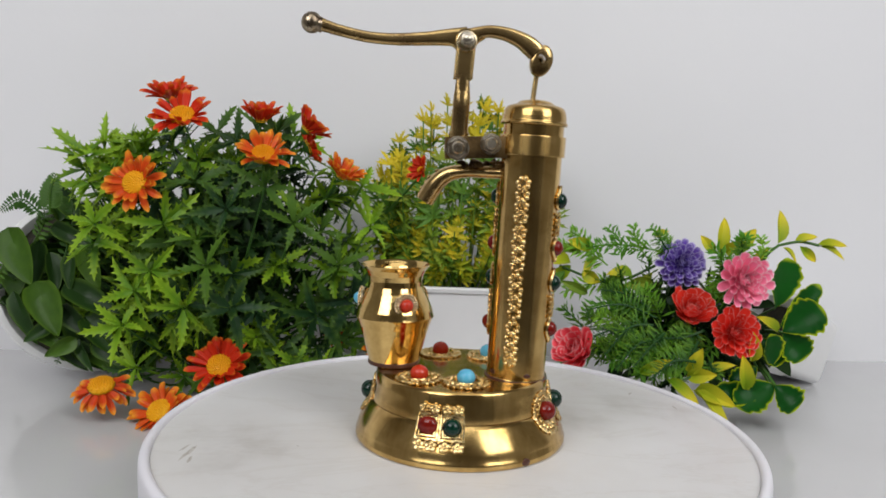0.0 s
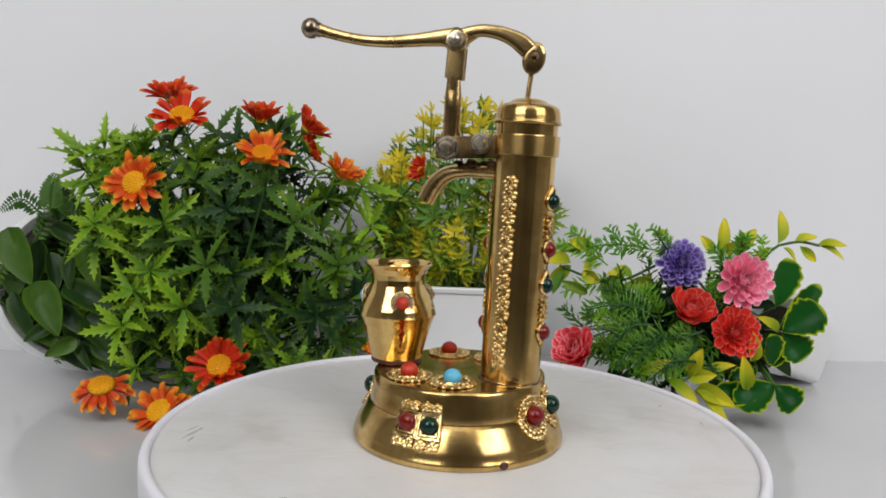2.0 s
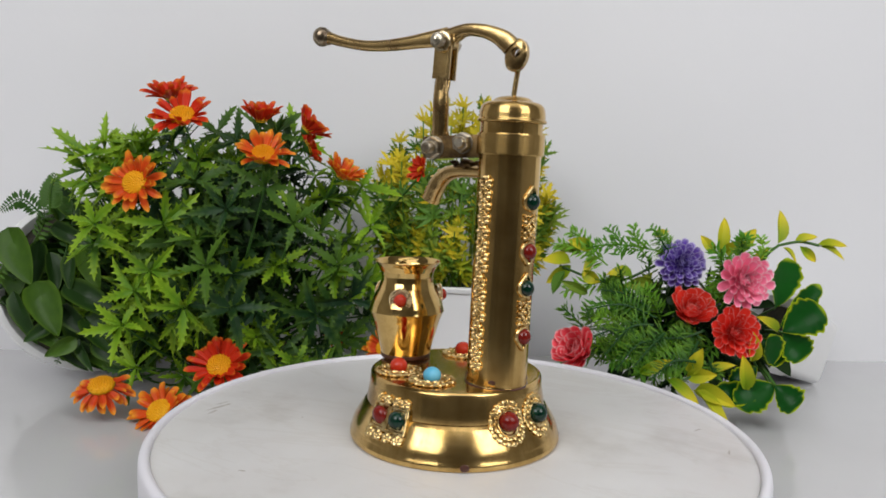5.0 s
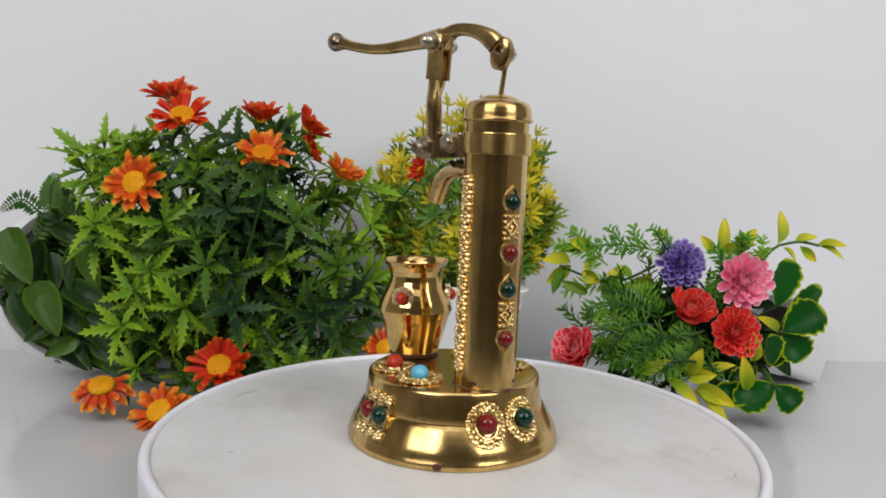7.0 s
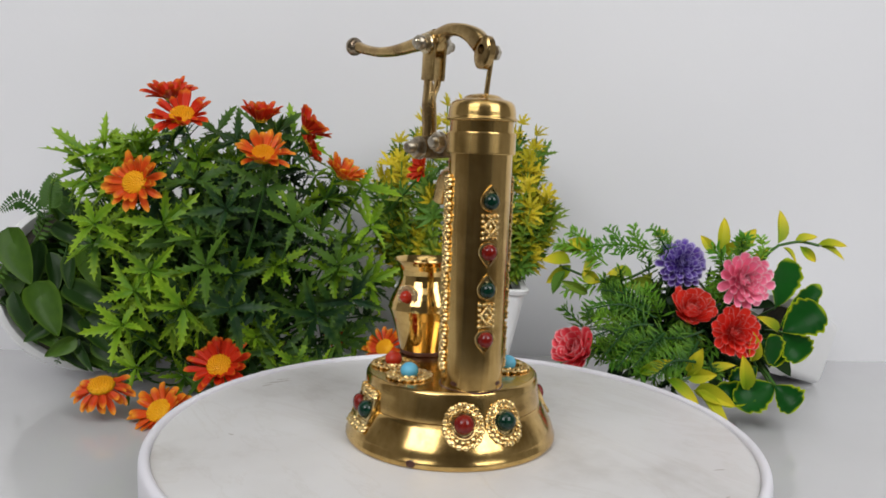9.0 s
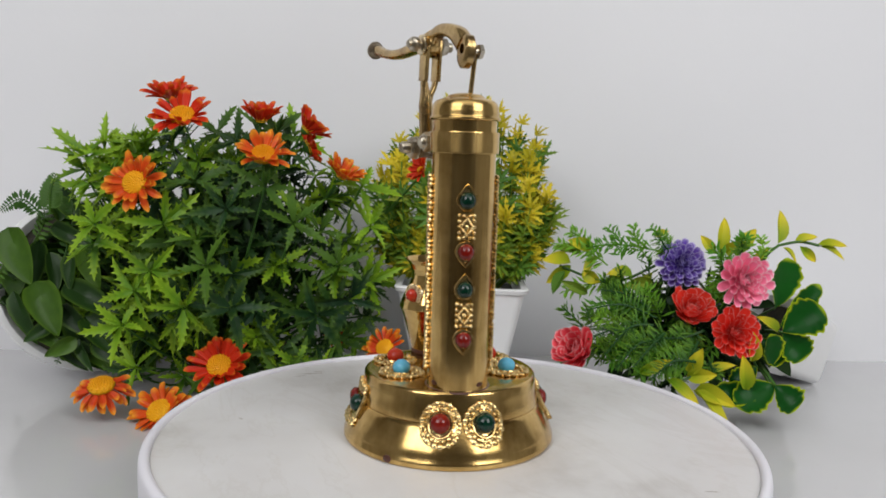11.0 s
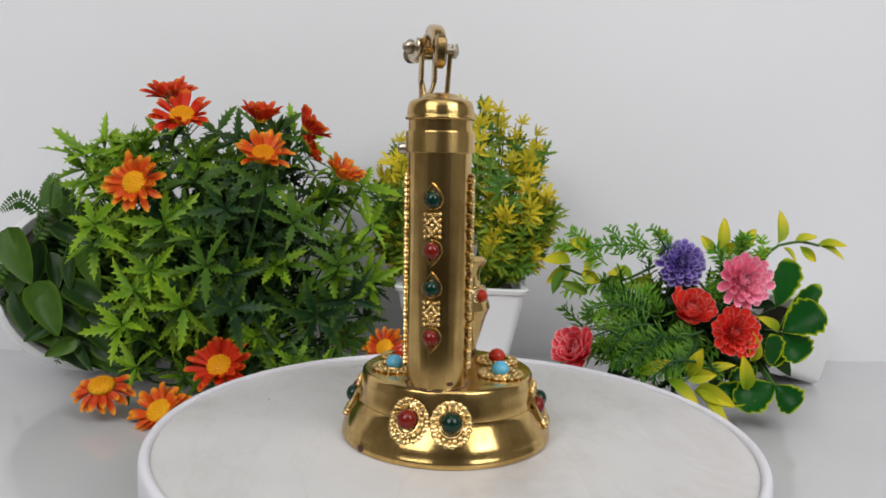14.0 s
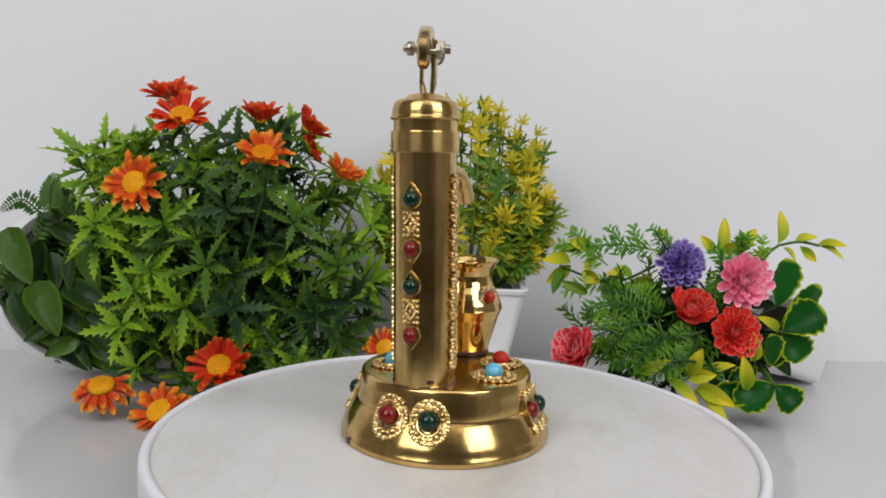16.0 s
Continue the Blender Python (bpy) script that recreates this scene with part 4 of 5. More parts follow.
def clear_of(m, reach):
    """Whether a rosette at m keeps off the table, the backdrop, the turntable and the flowers."""
    ends = [m @ Vector(v) for v in REACH]
    if min(v.z for v in ends) < ZT + 0.002 or max(v.y for v in ends) > 0.288 or min(math.hypot(v.x, v.y) for v in ends) < 0.130:
        return False
    return not any(in_flower(v, reach) for v in ends)


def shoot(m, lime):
    part("leaf", rng.choice(lime_shoots if lime else green_shoots), None, bush, "", HOME @ m)


leaves = tries = 0
while leaves < 165 and tries < 4000:
    tries += 1
    d = outward(rng, -0.95, 0.45)
    lump = 1 + 0.14 * math.sin(5 * d.x + 2) * math.cos(4 * d.z) + rng.uniform(-0.22, 0.10)
    p = C + Vector((d.x * RAD.x, d.y * RAD.y, d.z * RAD.z)) * (0.94 * lump)
    aim = d * (1.1 if abs(d.y) < 0.35 else 0.6) + Vector((0, -0.45, 0.35)) + jitter(rng, 0.55)
    m = point_at(p, aim, rng.uniform(0, 360)) @ Matrix.Scale(rng.uniform(0.78, 1.25), 4)
    if not clear_of(m, 0.8):
        continue
    # fewer lime leaves at the lower right: shade there is put into the colour
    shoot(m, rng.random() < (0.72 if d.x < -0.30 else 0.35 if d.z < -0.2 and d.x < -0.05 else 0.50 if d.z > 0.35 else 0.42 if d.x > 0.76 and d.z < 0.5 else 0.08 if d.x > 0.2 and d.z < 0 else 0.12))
    leaves += 1
    if leaves % 2 == 0:
        part("stem", stem(HOME @ ROOT, HOME @ p, 0.0011, jitter(rng, 0.012)), stem_green, bush)
# low shoots that hang to the table in front
low_leaves = tries = 0
while low_leaves < 30 and tries < 3000:
    tries += 1
    p = Vector((rng.uniform(-0.215, -0.075), rng.uniform(0.135, 0.20), rng.uniform(ZT + 0.008, -0.010)))
    m = point_at(p, Vector((rng.uniform(-0.7, 0.6), -0.7, rng.uniform(0.0, 0.7))), rng.uniform(0, 360)) @ Matrix.Scale(rng.uniform(0.7, 1.05), 4)
    if not clear_of(m, 0.75):
        continue
    shoot(m, rng.random() < 0.35)
    part("stem", stem(HOME @ ROOT, HOME @ p, 0.0010, jitter(rng, 0.01)), stem_green, bush)
    low_leaves += 1
# the bright shoots that stand out in front, and the loose ones at the top and beside the sprigs
for x, y, z, lime in BRIGHT:
    p = Vector((x, y, z))
    shoot(point_at(p, (p - C).normalized() * 0.5 + Vector((0, -0.8, 0.35)) + jitter(rng, 0.3), rng.uniform(0, 360)) @ Matrix.Scale(rng.uniform(1.05, 1.3), 4), lime)
    part("stem", stem(HOME @ ROOT, HOME @ p, 0.0011, jitter(rng, 0.012)), stem_green, bush)
for p, nrm, r, warm, rise in DAISIES:
    g, eye, back = daisy(r, rng, rise)
    m = HOME @ point_at(p, nrm, rng.uniform(0, 360))
    fl = part("daisy", g, daisy_orange if warm else daisy_red, bush, "orange daisy with yellow-edged petals" if warm else "red-orange daisy", m)
    part("flower_eye", eye, daisy_eye, fl, "domed yellow flower eye")
    part("calyx", back, stem_green, fl)
    n = Vector(nrm).normalized()
    part("stem", stem(HOME @ ROOT, HOME @ (Vector(p) - n * r * 0.15), 0.0012, -n * 0.02 + Vector((0, 0.022, 0.024))), stem_green, bush)
tagged(part("inner_foliage", inner, leaf_inner_shade, bush), "", "", "", "stuff")

# white bowl of broad leaves and ferns
BC = Vector((-0.2686, 0.228, 0.0183))
BN = Vector((0.50, -0.80, 0.32)).normalized()
bowl = thing("bowl_planter", pose(BC.x, BC.y, ZT), "white round bowl tipped over, full of dark broad leaves and ferns", "plant")
HOME = Matrix.Translation((-BC.x, -BC.y, -ZT))
BR = 0.0635
BM = HOME @ point_at(BC - BN * 0.004, BN)
part("bowl", lathe([(0, -0.047), (0.022, -0.0465), (0.042, -0.039), (0.054, -0.022), (BR, 0.0), (BR + 0.0016, 0.002), (BR + 0.0006, 0.0042), (BR - 0.0030, 0.0044), (BR - 0.0052, 0.002),
                    (0.050, -0.021), (0.038, -0.036), (0, -0.042)], 72, BM), pot_white, bowl, "white plastic bowl with a rolled lip")
# dark disc added behind the leaves for the shade between them
part("moss", lathe([(0.0585, -0.006), (0.050, 0.001), (0.03, 0.005), (0, 0.007)], 40, BM), soil, bowl)
broad = [blade(0.034, 0.024, 9, 0.55, 0.40, 0.9, 0.4).mesh("leaf", leaf_bowl), blade(0.028, 0.020, 9, 0.5, 0.25, 1.2, 0.42).mesh("leaf", leaf_bowl), blade(0.038, 0.023, 9, 0.65, 0.5, 0.7, 0.4).mesh("leaf", leaf_bowl)]
rng = random.Random(33)
for k in range(150):
    a, q = rng.uniform(0, 2 * math.pi), math.sqrt(rng.uniform(0, 1)) * 0.050
    base = HOME.inverted() @ (BM @ Vector((q * math.cos(a), q * math.sin(a), rng.uniform(-0.008, 0.006))))
    rad = base - BC
    aim = rad.normalized() * rng.uniform(-0.5, 0.45) + BN * rng.uniform(0.25, 0.6) + jitter(rng, 0.5)
    m = face_to(base, aim, BN * 0.9 + Vector((0, -0.3, 0.5)) + jitter(rng, 0.5), rng.uniform(-30, 30)) @ Matrix.Scale(rng.uniform(0.65, 1.0), 4)
    if (m @ Vector((0, 0.04, 0))).z < ZT + 0.003:
        continue
    part("leaf", rng.choice(broad), None, bowl, "", HOME @ m)
for p, q, w in (((-0.2988, 0.176, 0.0614), (-0.2833, 0.166, 0.0301), 0.0187),
                ((-0.2782, 0.17, 0.0267), (-0.2607, 0.16, -0.0015), 0.0187),
                ((-0.2622, 0.175, 0.0239), (-0.2251, 0.165, 0.0106), 0.0151),
                ((-0.2976, 0.178, 0.0184), (-0.2827, 0.168, -0.0116), 0.0108),
                ((-0.2671, 0.173, -0.0015), (-0.2813, 0.163, -0.0104), 0.0086),
                ((-0.2513, 0.17, -0.0102), (-0.2649, 0.16, -0.0203), 0.0097),
                ((-0.2524, 0.175, -0.0121), (-0.2431, 0.165, -0.0292), 0.0079),
                ((-0.2743, 0.185, 0.063), (-0.2464, 0.175, 0.0519), 0.0101),
                ((-0.2746, 0.182, 0.045), (-0.264, 0.172, 0.0231), 0.0101),
                ((-0.2583, 0.18, 0.0442), (-0.2572, 0.17, 0.0248), 0.0094),
                ((-0.2508, 0.182, 0.048), (-0.2394, 0.172, 0.0251), 0.0122),
                ((-0.2482, 0.175, 0.0034), (-0.2278, 0.165, -0.0135), 0.0151),
                ((-0.2848, 0.188, 0.0521), (-0.2837, 0.178, 0.0246), 0.0108),
                ((-0.2409, 0.175, -0.0117), (-0.2231, 0.165, -0.0239), 0.0122),
                ((-0.2649, 0.178, 0.0099), (-0.2449, 0.168, -0.0065), 0.0122),
                ((-0.2835, 0.176, -0.0096), (-0.2591, 0.166, -0.0148), 0.0079),
                ((-0.2655, 0.21, 0.0292), (-0.2459, 0.2, -0.0023), 0.0137),
                ((-0.2528, 0.21, 0.0126), (-0.2349, 0.2, -0.014), 0.0129),
                ((-0.258, 0.2, -0.01), (-0.2344, 0.19, -0.0261), 0.0129),
                ((-0.2738, 0.21, 0.0532), (-0.2491, 0.2, 0.0343), 0.0114),
                ((-0.2612, 0.22, 0.0416), (-0.2406, 0.21, 0.013), 0.0129),
                ((-0.2704, 0.195, -0.0014), (-0.2482, 0.185, -0.03), 0.0122),
                ((-0.2501, 0.21, -0.016), (-0.2316, 0.2, -0.0334), 0.0114),
                ((-0.2844, 0.21, 0.0799), (-0.2596, 0.2, 0.0635), 0.0091),
                ((-0.2608, 0.182, -0.0171), (-0.2337, 0.172, -0.03), 0.0106),
                ((-0.2482, 0.18, -0.0217), (-0.2221, 0.17, -0.0298), 0.0099),
                ((-0.272, 0.18, -0.014), (-0.2494, 0.17, -0.0285), 0.0091)):
    d = Vector(q) - Vector(p)
    part("leaf", blade(d.length * 1.12, w * 1.15, 11, 0.55, 0.22, 0.6, 0.36, 0, 1.0, 0.72), leaf_bowl, bowl, "", HOME @ face_to(p, d, (0.15, -0.9, 0.4), rng.uniform(-42, 42)))


def frond(a, b, bow, leaflet, pairs, slim=0.36, sag=0.15, loose=0.0):
    pts = smooth_line([a, (Vector(a) + Vector(b)) / 2 + Vector(bow), b], 12)
    g = sweep(pts, [(0.0007 * (1.2 - i / 12),) * 2 for i in range(12)], 5, Vector((0.2, 0.95, 0.2)).normalized())
    rng = random.Random(int(1e5 * abs(a[0])))
    for k in range(pairs):
        s = 0.18 + 0.8 * k / pairs
        i = s * 11
        p = pts[int(i)].lerp(pts[min(11, int(i) + 1)], i % 1)
        d = (pts[min(11, int(i) + 1)] - pts[int(i)]).normalized()
        out = d.cross(Vector((0, -1, 0.2))).normalized()
        ll = leaflet * math.sin(math.pi * (0.25 + 0.7 * s))
        for sd in (-1, 1):
            g.join(blade(ll * (1 + rng.uniform(-loose, loose) * 0.3), ll * slim, 3, 0.2, sag, 0, 0.45, 0, 0.0, 0.8, 1.4), face_to(p, out * sd + d * 0.35 + jitter(rng, loose), (0, -1, 0.3)))
    return g


for a, b, bow, ll, pr in (((-0.2661, 0.168, 0.0718), (-0.2599, 0.166, 0.0983), (-0.002, 0, 0), 0.0088, 13), ((-0.2699, 0.168, 0.0691), (-0.2975, 0.166, 0.0724), (0, 0, 0.010), 0.0075, 15), ((-0.287, 0.185, 0.0504), (-0.2775, 0.18, 0.0813), (0.004, 0, 0), 0.007, 9),
                          ((-0.2923, 0.18, 0.0355), (-0.3077, 0.17, 0.0175), (0, 0, 0.012), 0.007, 12), ((-0.2654, 0.18, 0.0364), (-0.269, 0.2, 0.0886), (0.004, 0, 0), 0.008, 10), ((-0.2643, 0.19, -0.016), (-0.2738, 0.185, -0.033), (0, 0, 0.004), 0.008, 8)):
    part("fern_frond", frond(a, b, bow, ll, pr).bend(lambda x, y, z: HOME @ Vector((x, y, z))), fern_dark, bowl, "thin fern frond")

# square pot with yellow sprigs
PY = 0.243
sprigs = thing("sprig_planter", pose(0.002, PY, ZT), "white square tapered pot with yellow-tipped green sprigs", "plant")
HOME = Matrix.Translation((-0.002, -PY, -ZT))


def square_pot(side0, side1, height, lip, wall=0.003, corner=0.006):
    """A tapered square pot: outer wall, rolled lip, inner wall."""
    g = Geo()

    def loop(h, z, c):
        pts = []
        for sx, sy, a0 in ((1, 1, 0), (-1, 1, 90), (-1, -1, 180), (1, -1, 270)):
            for k in range(4):
                a = radians(a0 + 30 * k)
                pts.append((sx * (h - c) + c * math.cos(a), sy * (h - c) + c * math.sin(a), z))
        return pts
    a, b = side0 / 2, side1 / 2
    rows = [loop(a, 0, corner), loop(b - 0.0005, height - lip, corner), loop(b + 0.0012, height - lip * 0.9, corner), loop(b + 0.0022, height - lip * 0.2, corner), loop(b + 0.0017, height, corner),
            loop(b - wall, height, corner * 0.7), loop(a - wall, wall, corner * 0.7)]
    for r in rows:
        g.add(r, [])
    for i in range(len(rows) - 1):
        g.f += [(i * 16 + k, i * 16 + (k + 1) % 16, (i + 1) * 16 + (k + 1) % 16, (i + 1) * 16 + k) for k in range(16)]
    g.f.append(tuple(reversed(range(16))))
    g.f.append(tuple(range(16 * 6, 16 * 7)))
    return g


part("pot", square_pot(0.060, 0.089, 0.077, 0.004), pot_white, sprigs, "white plastic tapered square pot")
part("soil", block(0.079, 0.079, 0.006, 0.002), soil, sprigs, "", pose(0, 0, 0.066))
rng = random.Random(44)
yel = [sprig_leaf(0.0155, rng, 5).mesh("tuft", sprig_yellow) for k in range(4)]
grn = [sprig_leaf(0.0165, rng, 5).mesh("tuft", sprig_green) for k in range(4)]
low = [sprig_leaf(0.0130, rng, 5) for k in range(3)]
inner, olive = Geo(), Geo()
SC, SR = Vector((0.004, PY - 0.004, 0.082)), Vector((0.064, 0.042, 0.074))
done = 0
for k in range(116):
    d = outward(rng, -0.55, 0.55)
    if k >= 88:
        d = Vector((rng.uniform(-1, 1), -rng.uniform(0.3, 0.9), rng.uniform(-0.75, -0.35))).normalized()
    tip = SC + Vector((d.x * SR.x, d.y * SR.y, d.z * SR.z)) * rng.uniform(0.82, 1.05)
    if tip.z < 0.034:
        tip.z = 0.034 + rng.uniform(-0.004, 0.014)
    root = Vector((0.002 + d.x * 0.025, PY + d.y * 0.02, 0.018))
    bow = Vector((d.x * 0.012, d.y * 0.01, 0.006))
    mid = (root + tip) / 2 + bow
    pts = smooth_line([root, mid, tip], 9)
    part("stem", sweep([HOME @ q for q in pts], [(0.0006,) * 2] * 9, 4, Vector((0.2, 0.95, 0.2)).normalized()), sprig_green, sprigs)
    gold_tip = rng.random() < 0.64
    airy = d.z > 0.3
    for i, s in enumerate((8, 7, 6, 5, 4, 3)):
        for rep in range(2 if s < 8 else 1):
            dd = (pts[min(8, s + 1)] - pts[s - 1]).normalized()
            aim = dd + jitter(rng, 0.9 if s < 8 else 0.3)
            m = HOME @ face_to(pts[s], aim, Vector((0, -0.8, 0.6)) + jitter(rng, 0.6), 0) @ Matrix.Scale(rng.uniform(0.75, 1.2) * (0.74 if airy else 0.86), 4)
            if s >= 7 and done < 300:
                part("tuft", rng.choice(yel if gold_tip else grn), None, sprigs, "", m)
                done += 1
            else:
                (olive if rng.random() < 0.38 else inner).join(rng.choice(low), m)
tagged(part("inner_foliage", inner, sprig_deep, sprigs), "", "", "", "stuff")
tagged(part("olive_foliage", olive, sprig_olive, sprigs), "", "", "", "stuff")

# mixed flowers in a small pot lying on its side
FC = Vector((0.170, 0.205, ZT))
mixed = thing("flower_arrangement", pose(*FC), "artificial pink, red and purple flowers in a tipped white pot", "plant")
HOME = Matrix.Translation(-FC)
pd = Vector((-0.80, -0.44, 0.40)).normalized()
pa = Vector((0, 0, 1)).cross(pd).normalized()
pb = pd.cross(pa).normalized()
pm = Matrix((pa, pb, pd)).transposed().to_4x4()
part("pot", square_pot(0.05, 0.06, 0.048, 0.003), pot_white, mixed, "white plastic pot lying tipped over", HOME @ Matrix.Translation((0.2771, 0.2895, -0.0269)) @ pm)
# dark block added so that the pot's inside looks shaded
part("foam", block(0.050, 0.050, 0.008, 0.002), soil, mixed, "dark block standing in for the shade inside the pot", HOME @ Matrix.Translation((0.2771, 0.2895, -0.0269)) @ pm @ Matrix.Translation((0, 0, 0.022)))


def mum(r, rng, rows, most, wide, rise, round_=0.36, taper=0.66):
    """A full flower of many rows of spoon petals. rise: degrees by which the outermost and the innermost row stand up."""
    g = Geo()
    for i in range(rows):
        s = i / (rows - 1)
        count = max(5, int(most * (1 - 0.55 * s)))
        length = r * (1.0 - taper * s)
        for k in range(count):
            a = 360 * (k + 0.5 * (i % 2)) / count + rng.uniform(-5, 5)
            petal = blade(length * rng.uniform(0.92, 1.06), r * wide * (1 - 0.3 * s), 7, 0.45, -0.34, 0, 0.76, 0, 0.90, round_, 6.0)
            lift = rise[0] + (rise[1] - rise[0]) * s ** 0.85
            g.join(petal, pose(0, 0, 0.04 * r + 0.12 * r * s, 0, 0, a) @ pose(0, 0, 0, lift + rng.uniform(-5, 5), rng.uniform(-9, 9), 0))
    return g


rng = random.Random(55)
HUB = Vector((0.205, 0.240, -0.012))
for p, nrm, r, mat_, what, form in (((0.1486, 0.19, 0.0501), (0.0, -0.93, 0.32), 0.0166, mum_purple, "violet pompon flower with pale tips", (9, 17, 0.31, (-14, 80), 0.28)),
                                    ((0.1813, 0.165, 0.0431), (0.12, -0.97, 0.18), 0.0190, mum_pink, "bright pink pompon flower", (8, 14, 0.35, (2, 76), 0.28)),
                                    ((0.1513, 0.175, 0.0201), (0.0, -0.78, 0.62), 0.0205, mum_red, "red flower with white-edged petals", (6, 14, 0.42, (32, 84), 0.34)),
                                    ((0.1758, 0.16, 0.0101), (0.02, -0.96, 0.25), 0.0182, mum_red, "red flower with white-edged petals", (7, 15, 0.38, (10, 80), 0.34)),
                                    ((0.0792, 0.17, -0.0083), (-0.55, -0.62, 0.50), 0.0210, mum_coral, "coral pink flower", (6, 13, 0.42, (26, 82), 0.36))):
    part("pompon_flower", mum(r, rng, *form), mat_, mixed, what, HOME @ point_at(Vector(p) - Vector(nrm).normalized() * r * 0.3, nrm, rng.uniform(0, 360)))
    part("stem", stem(HOME @ HUB, HOME @ (Vector(p) - Vector(nrm).normalized() * r * 0.32), 0.0014, (0, 0, 0.008)), stem_green, mixed)
EDGED = [((0.2107, 0.186, 0.0227), (0.216, 0.178, 0.0531), 0.0216),
         ((0.2124, 0.176, 0.0086), (0.2317, 0.168, 0.0257), 0.0245),
         ((0.2134, 0.178, 0.0074), (0.2252, 0.17, -0.0064), 0.0216),
         ((0.2017, 0.156, -0.0215), (0.1775, 0.148, -0.0309), 0.0216),
         ((0.2001, 0.154, -0.021), (0.2116, 0.146, -0.0326), 0.0216),
         ((0.2014, 0.158, -0.0251), (0.1612, 0.15, -0.0278), 0.0158),
         ((0.2221, 0.203, 0.0061), (0.2421, 0.195, 0.0356), 0.013),
         ((0.2045, 0.173, -0.0143), (0.2033, 0.165, 0.0062), 0.0173),
         ((0.1998, 0.18, 0.0027), (0.2122, 0.172, -0.01), 0.0187),
         ((0.1928, 0.164, -0.0123), (0.1762, 0.156, -0.0218), 0.0144)]
for a, b, w in EDGED:
    d = Vector(b) - Vector(a)
    part("edged_leaf", scalloped_leaf(d.length * 1.06, w, rng), leaf_edged, mixed, "dark green leaf with a yellow margin", HOME @ face_to(a, d, (0.1, -0.9, 0.4), rng.uniform(-15, 15)))
    part("stem", stem(HOME @ HUB, HOME @ Vector(a), 0.0012, (0, 0, 0.004)), stem_green, mixed)
YELLOW = [((0.2108, 0.19, 0.065), (0.2143, 0.19, 0.0869), 0.011), ((0.2215, 0.19, 0.0653), (0.2364, 0.19, 0.0733), 0.009), ((0.2364, 0.19, 0.065), (0.2566, 0.188, 0.0681), 0.008), ((0.2383, 0.19, 0.0643), (0.2552, 0.186, 0.0593), 0.007), ((0.2253, 0.19, 0.0639), (0.2358, 0.186, 0.0542), 0.008), ((0.2143, 0.19, 0.0628), (0.2247, 0.186, 0.0546), 0.006),
          ((0.176, 0.2, 0.0559), (0.1804, 0.2, 0.0807), 0.011), ((0.1868, 0.2, 0.0543), (0.1998, 0.2, 0.0751), 0.012), ((0.1734, 0.2, 0.0558), (0.1642, 0.2, 0.0679), 0.009), ((0.181, 0.2, 0.0561), (0.1843, 0.19, 0.0649), 0.010), ((0.1986, 0.2, 0.0489), (0.2071, 0.195, 0.0613), 0.010),
          ((0.1472, 0.155, -0.0153), (0.1501, 0.145, 0.0001), 0.012), ((0.1456, 0.155, -0.0172), (0.1576, 0.142, -0.0131), 0.012), ((0.1579, 0.155, -0.0167), (0.1684, 0.145, -0.0046), 0.010), ((0.1319, 0.15, -0.0188), (0.1446, 0.128, -0.0234), 0.010), ((0.1481, 0.15, -0.0247), (0.1611, 0.112, -0.0301), 0.012), ((0.1498, 0.15, -0.0246), (0.1619, 0.125, -0.0228), 0.014),
          ((0.1875, 0.16, -0.0078), (0.1858, 0.15, 0.0098), 0.011), ((0.1826, 0.155, -0.0249), (0.1787, 0.145, -0.0042), 0.012), ((0.2107, 0.18, 0.0068), (0.1973, 0.165, 0.0207), 0.010), ((0.1179, 0.165, -0.0191), (0.1344, 0.155, -0.0084), 0.010), ((0.1132, 0.21, 0.0409), (0.1021, 0.2, 0.0301), 0.014), ((0.1058, 0.21, 0.0327), (0.116, 0.2, 0.0227), 0.013),
          ((0.0905, 0.21, 0.0241), (0.0729, 0.2, 0.0331), 0.010), ((0.0785, 0.215, 0.0431), (0.0626, 0.21, 0.0312), 0.012), ((0.086, 0.215, 0.0513), (0.0673, 0.21, 0.0584), 0.012), ((0.098, 0.215, 0.0497), (0.085, 0.205, 0.0406), 0.010), ((0.08, 0.215, 0.0531), (0.0906, 0.21, 0.0619), 0.010), ((0.1353, 0.21, 0.0653), (0.1414, 0.205, 0.0706), 0.008), ((0.1234, 0.2, 0.0269), (0.1302, 0.2, 0.0428), 0.010), ((0.078, 0.212, 0.0454), (0.0596, 0.208, 0.0493), 0.014), ((0.0743, 0.212, 0.0393), (0.0643, 0.206, 0.0259), 0.012), ((0.0932, 0.212, 0.0559), (0.0766, 0.208, 0.0617), 0.012), ((0.1015, 0.208, 0.0328), (0.1065, 0.2, 0.0185), 0.013), ((0.1201, 0.205, 0.0378), (0.1033, 0.2, 0.0427), 0.013), ((0.1326, 0.2, 0.0351), (0.1143, 0.195, 0.0333), 0.014), ((0.0858, 0.21, 0.04), (0.097, 0.205, 0.0331), 0.012)]
for k, (a, b, w) in enumerate(YELLOW):
    d = Vector(b) - Vector(a)
    dark = a[0] < 0.135 and k % 2
    part("pointed_leaf", blade(d.length, w * (0.7 if dark else 0.8), 7, 0.9, 0.30, 0.8, 0.5, 0, 0.3, 0.8, 1.3), sprig_green if dark else leaf_yellow, mixed, "dark green pointed leaf" if dark else "yellow-green pointed leaf", HOME @ face_to(a, d, (-0.1, -0.8, 0.5), rng.uniform(-35, 35)))
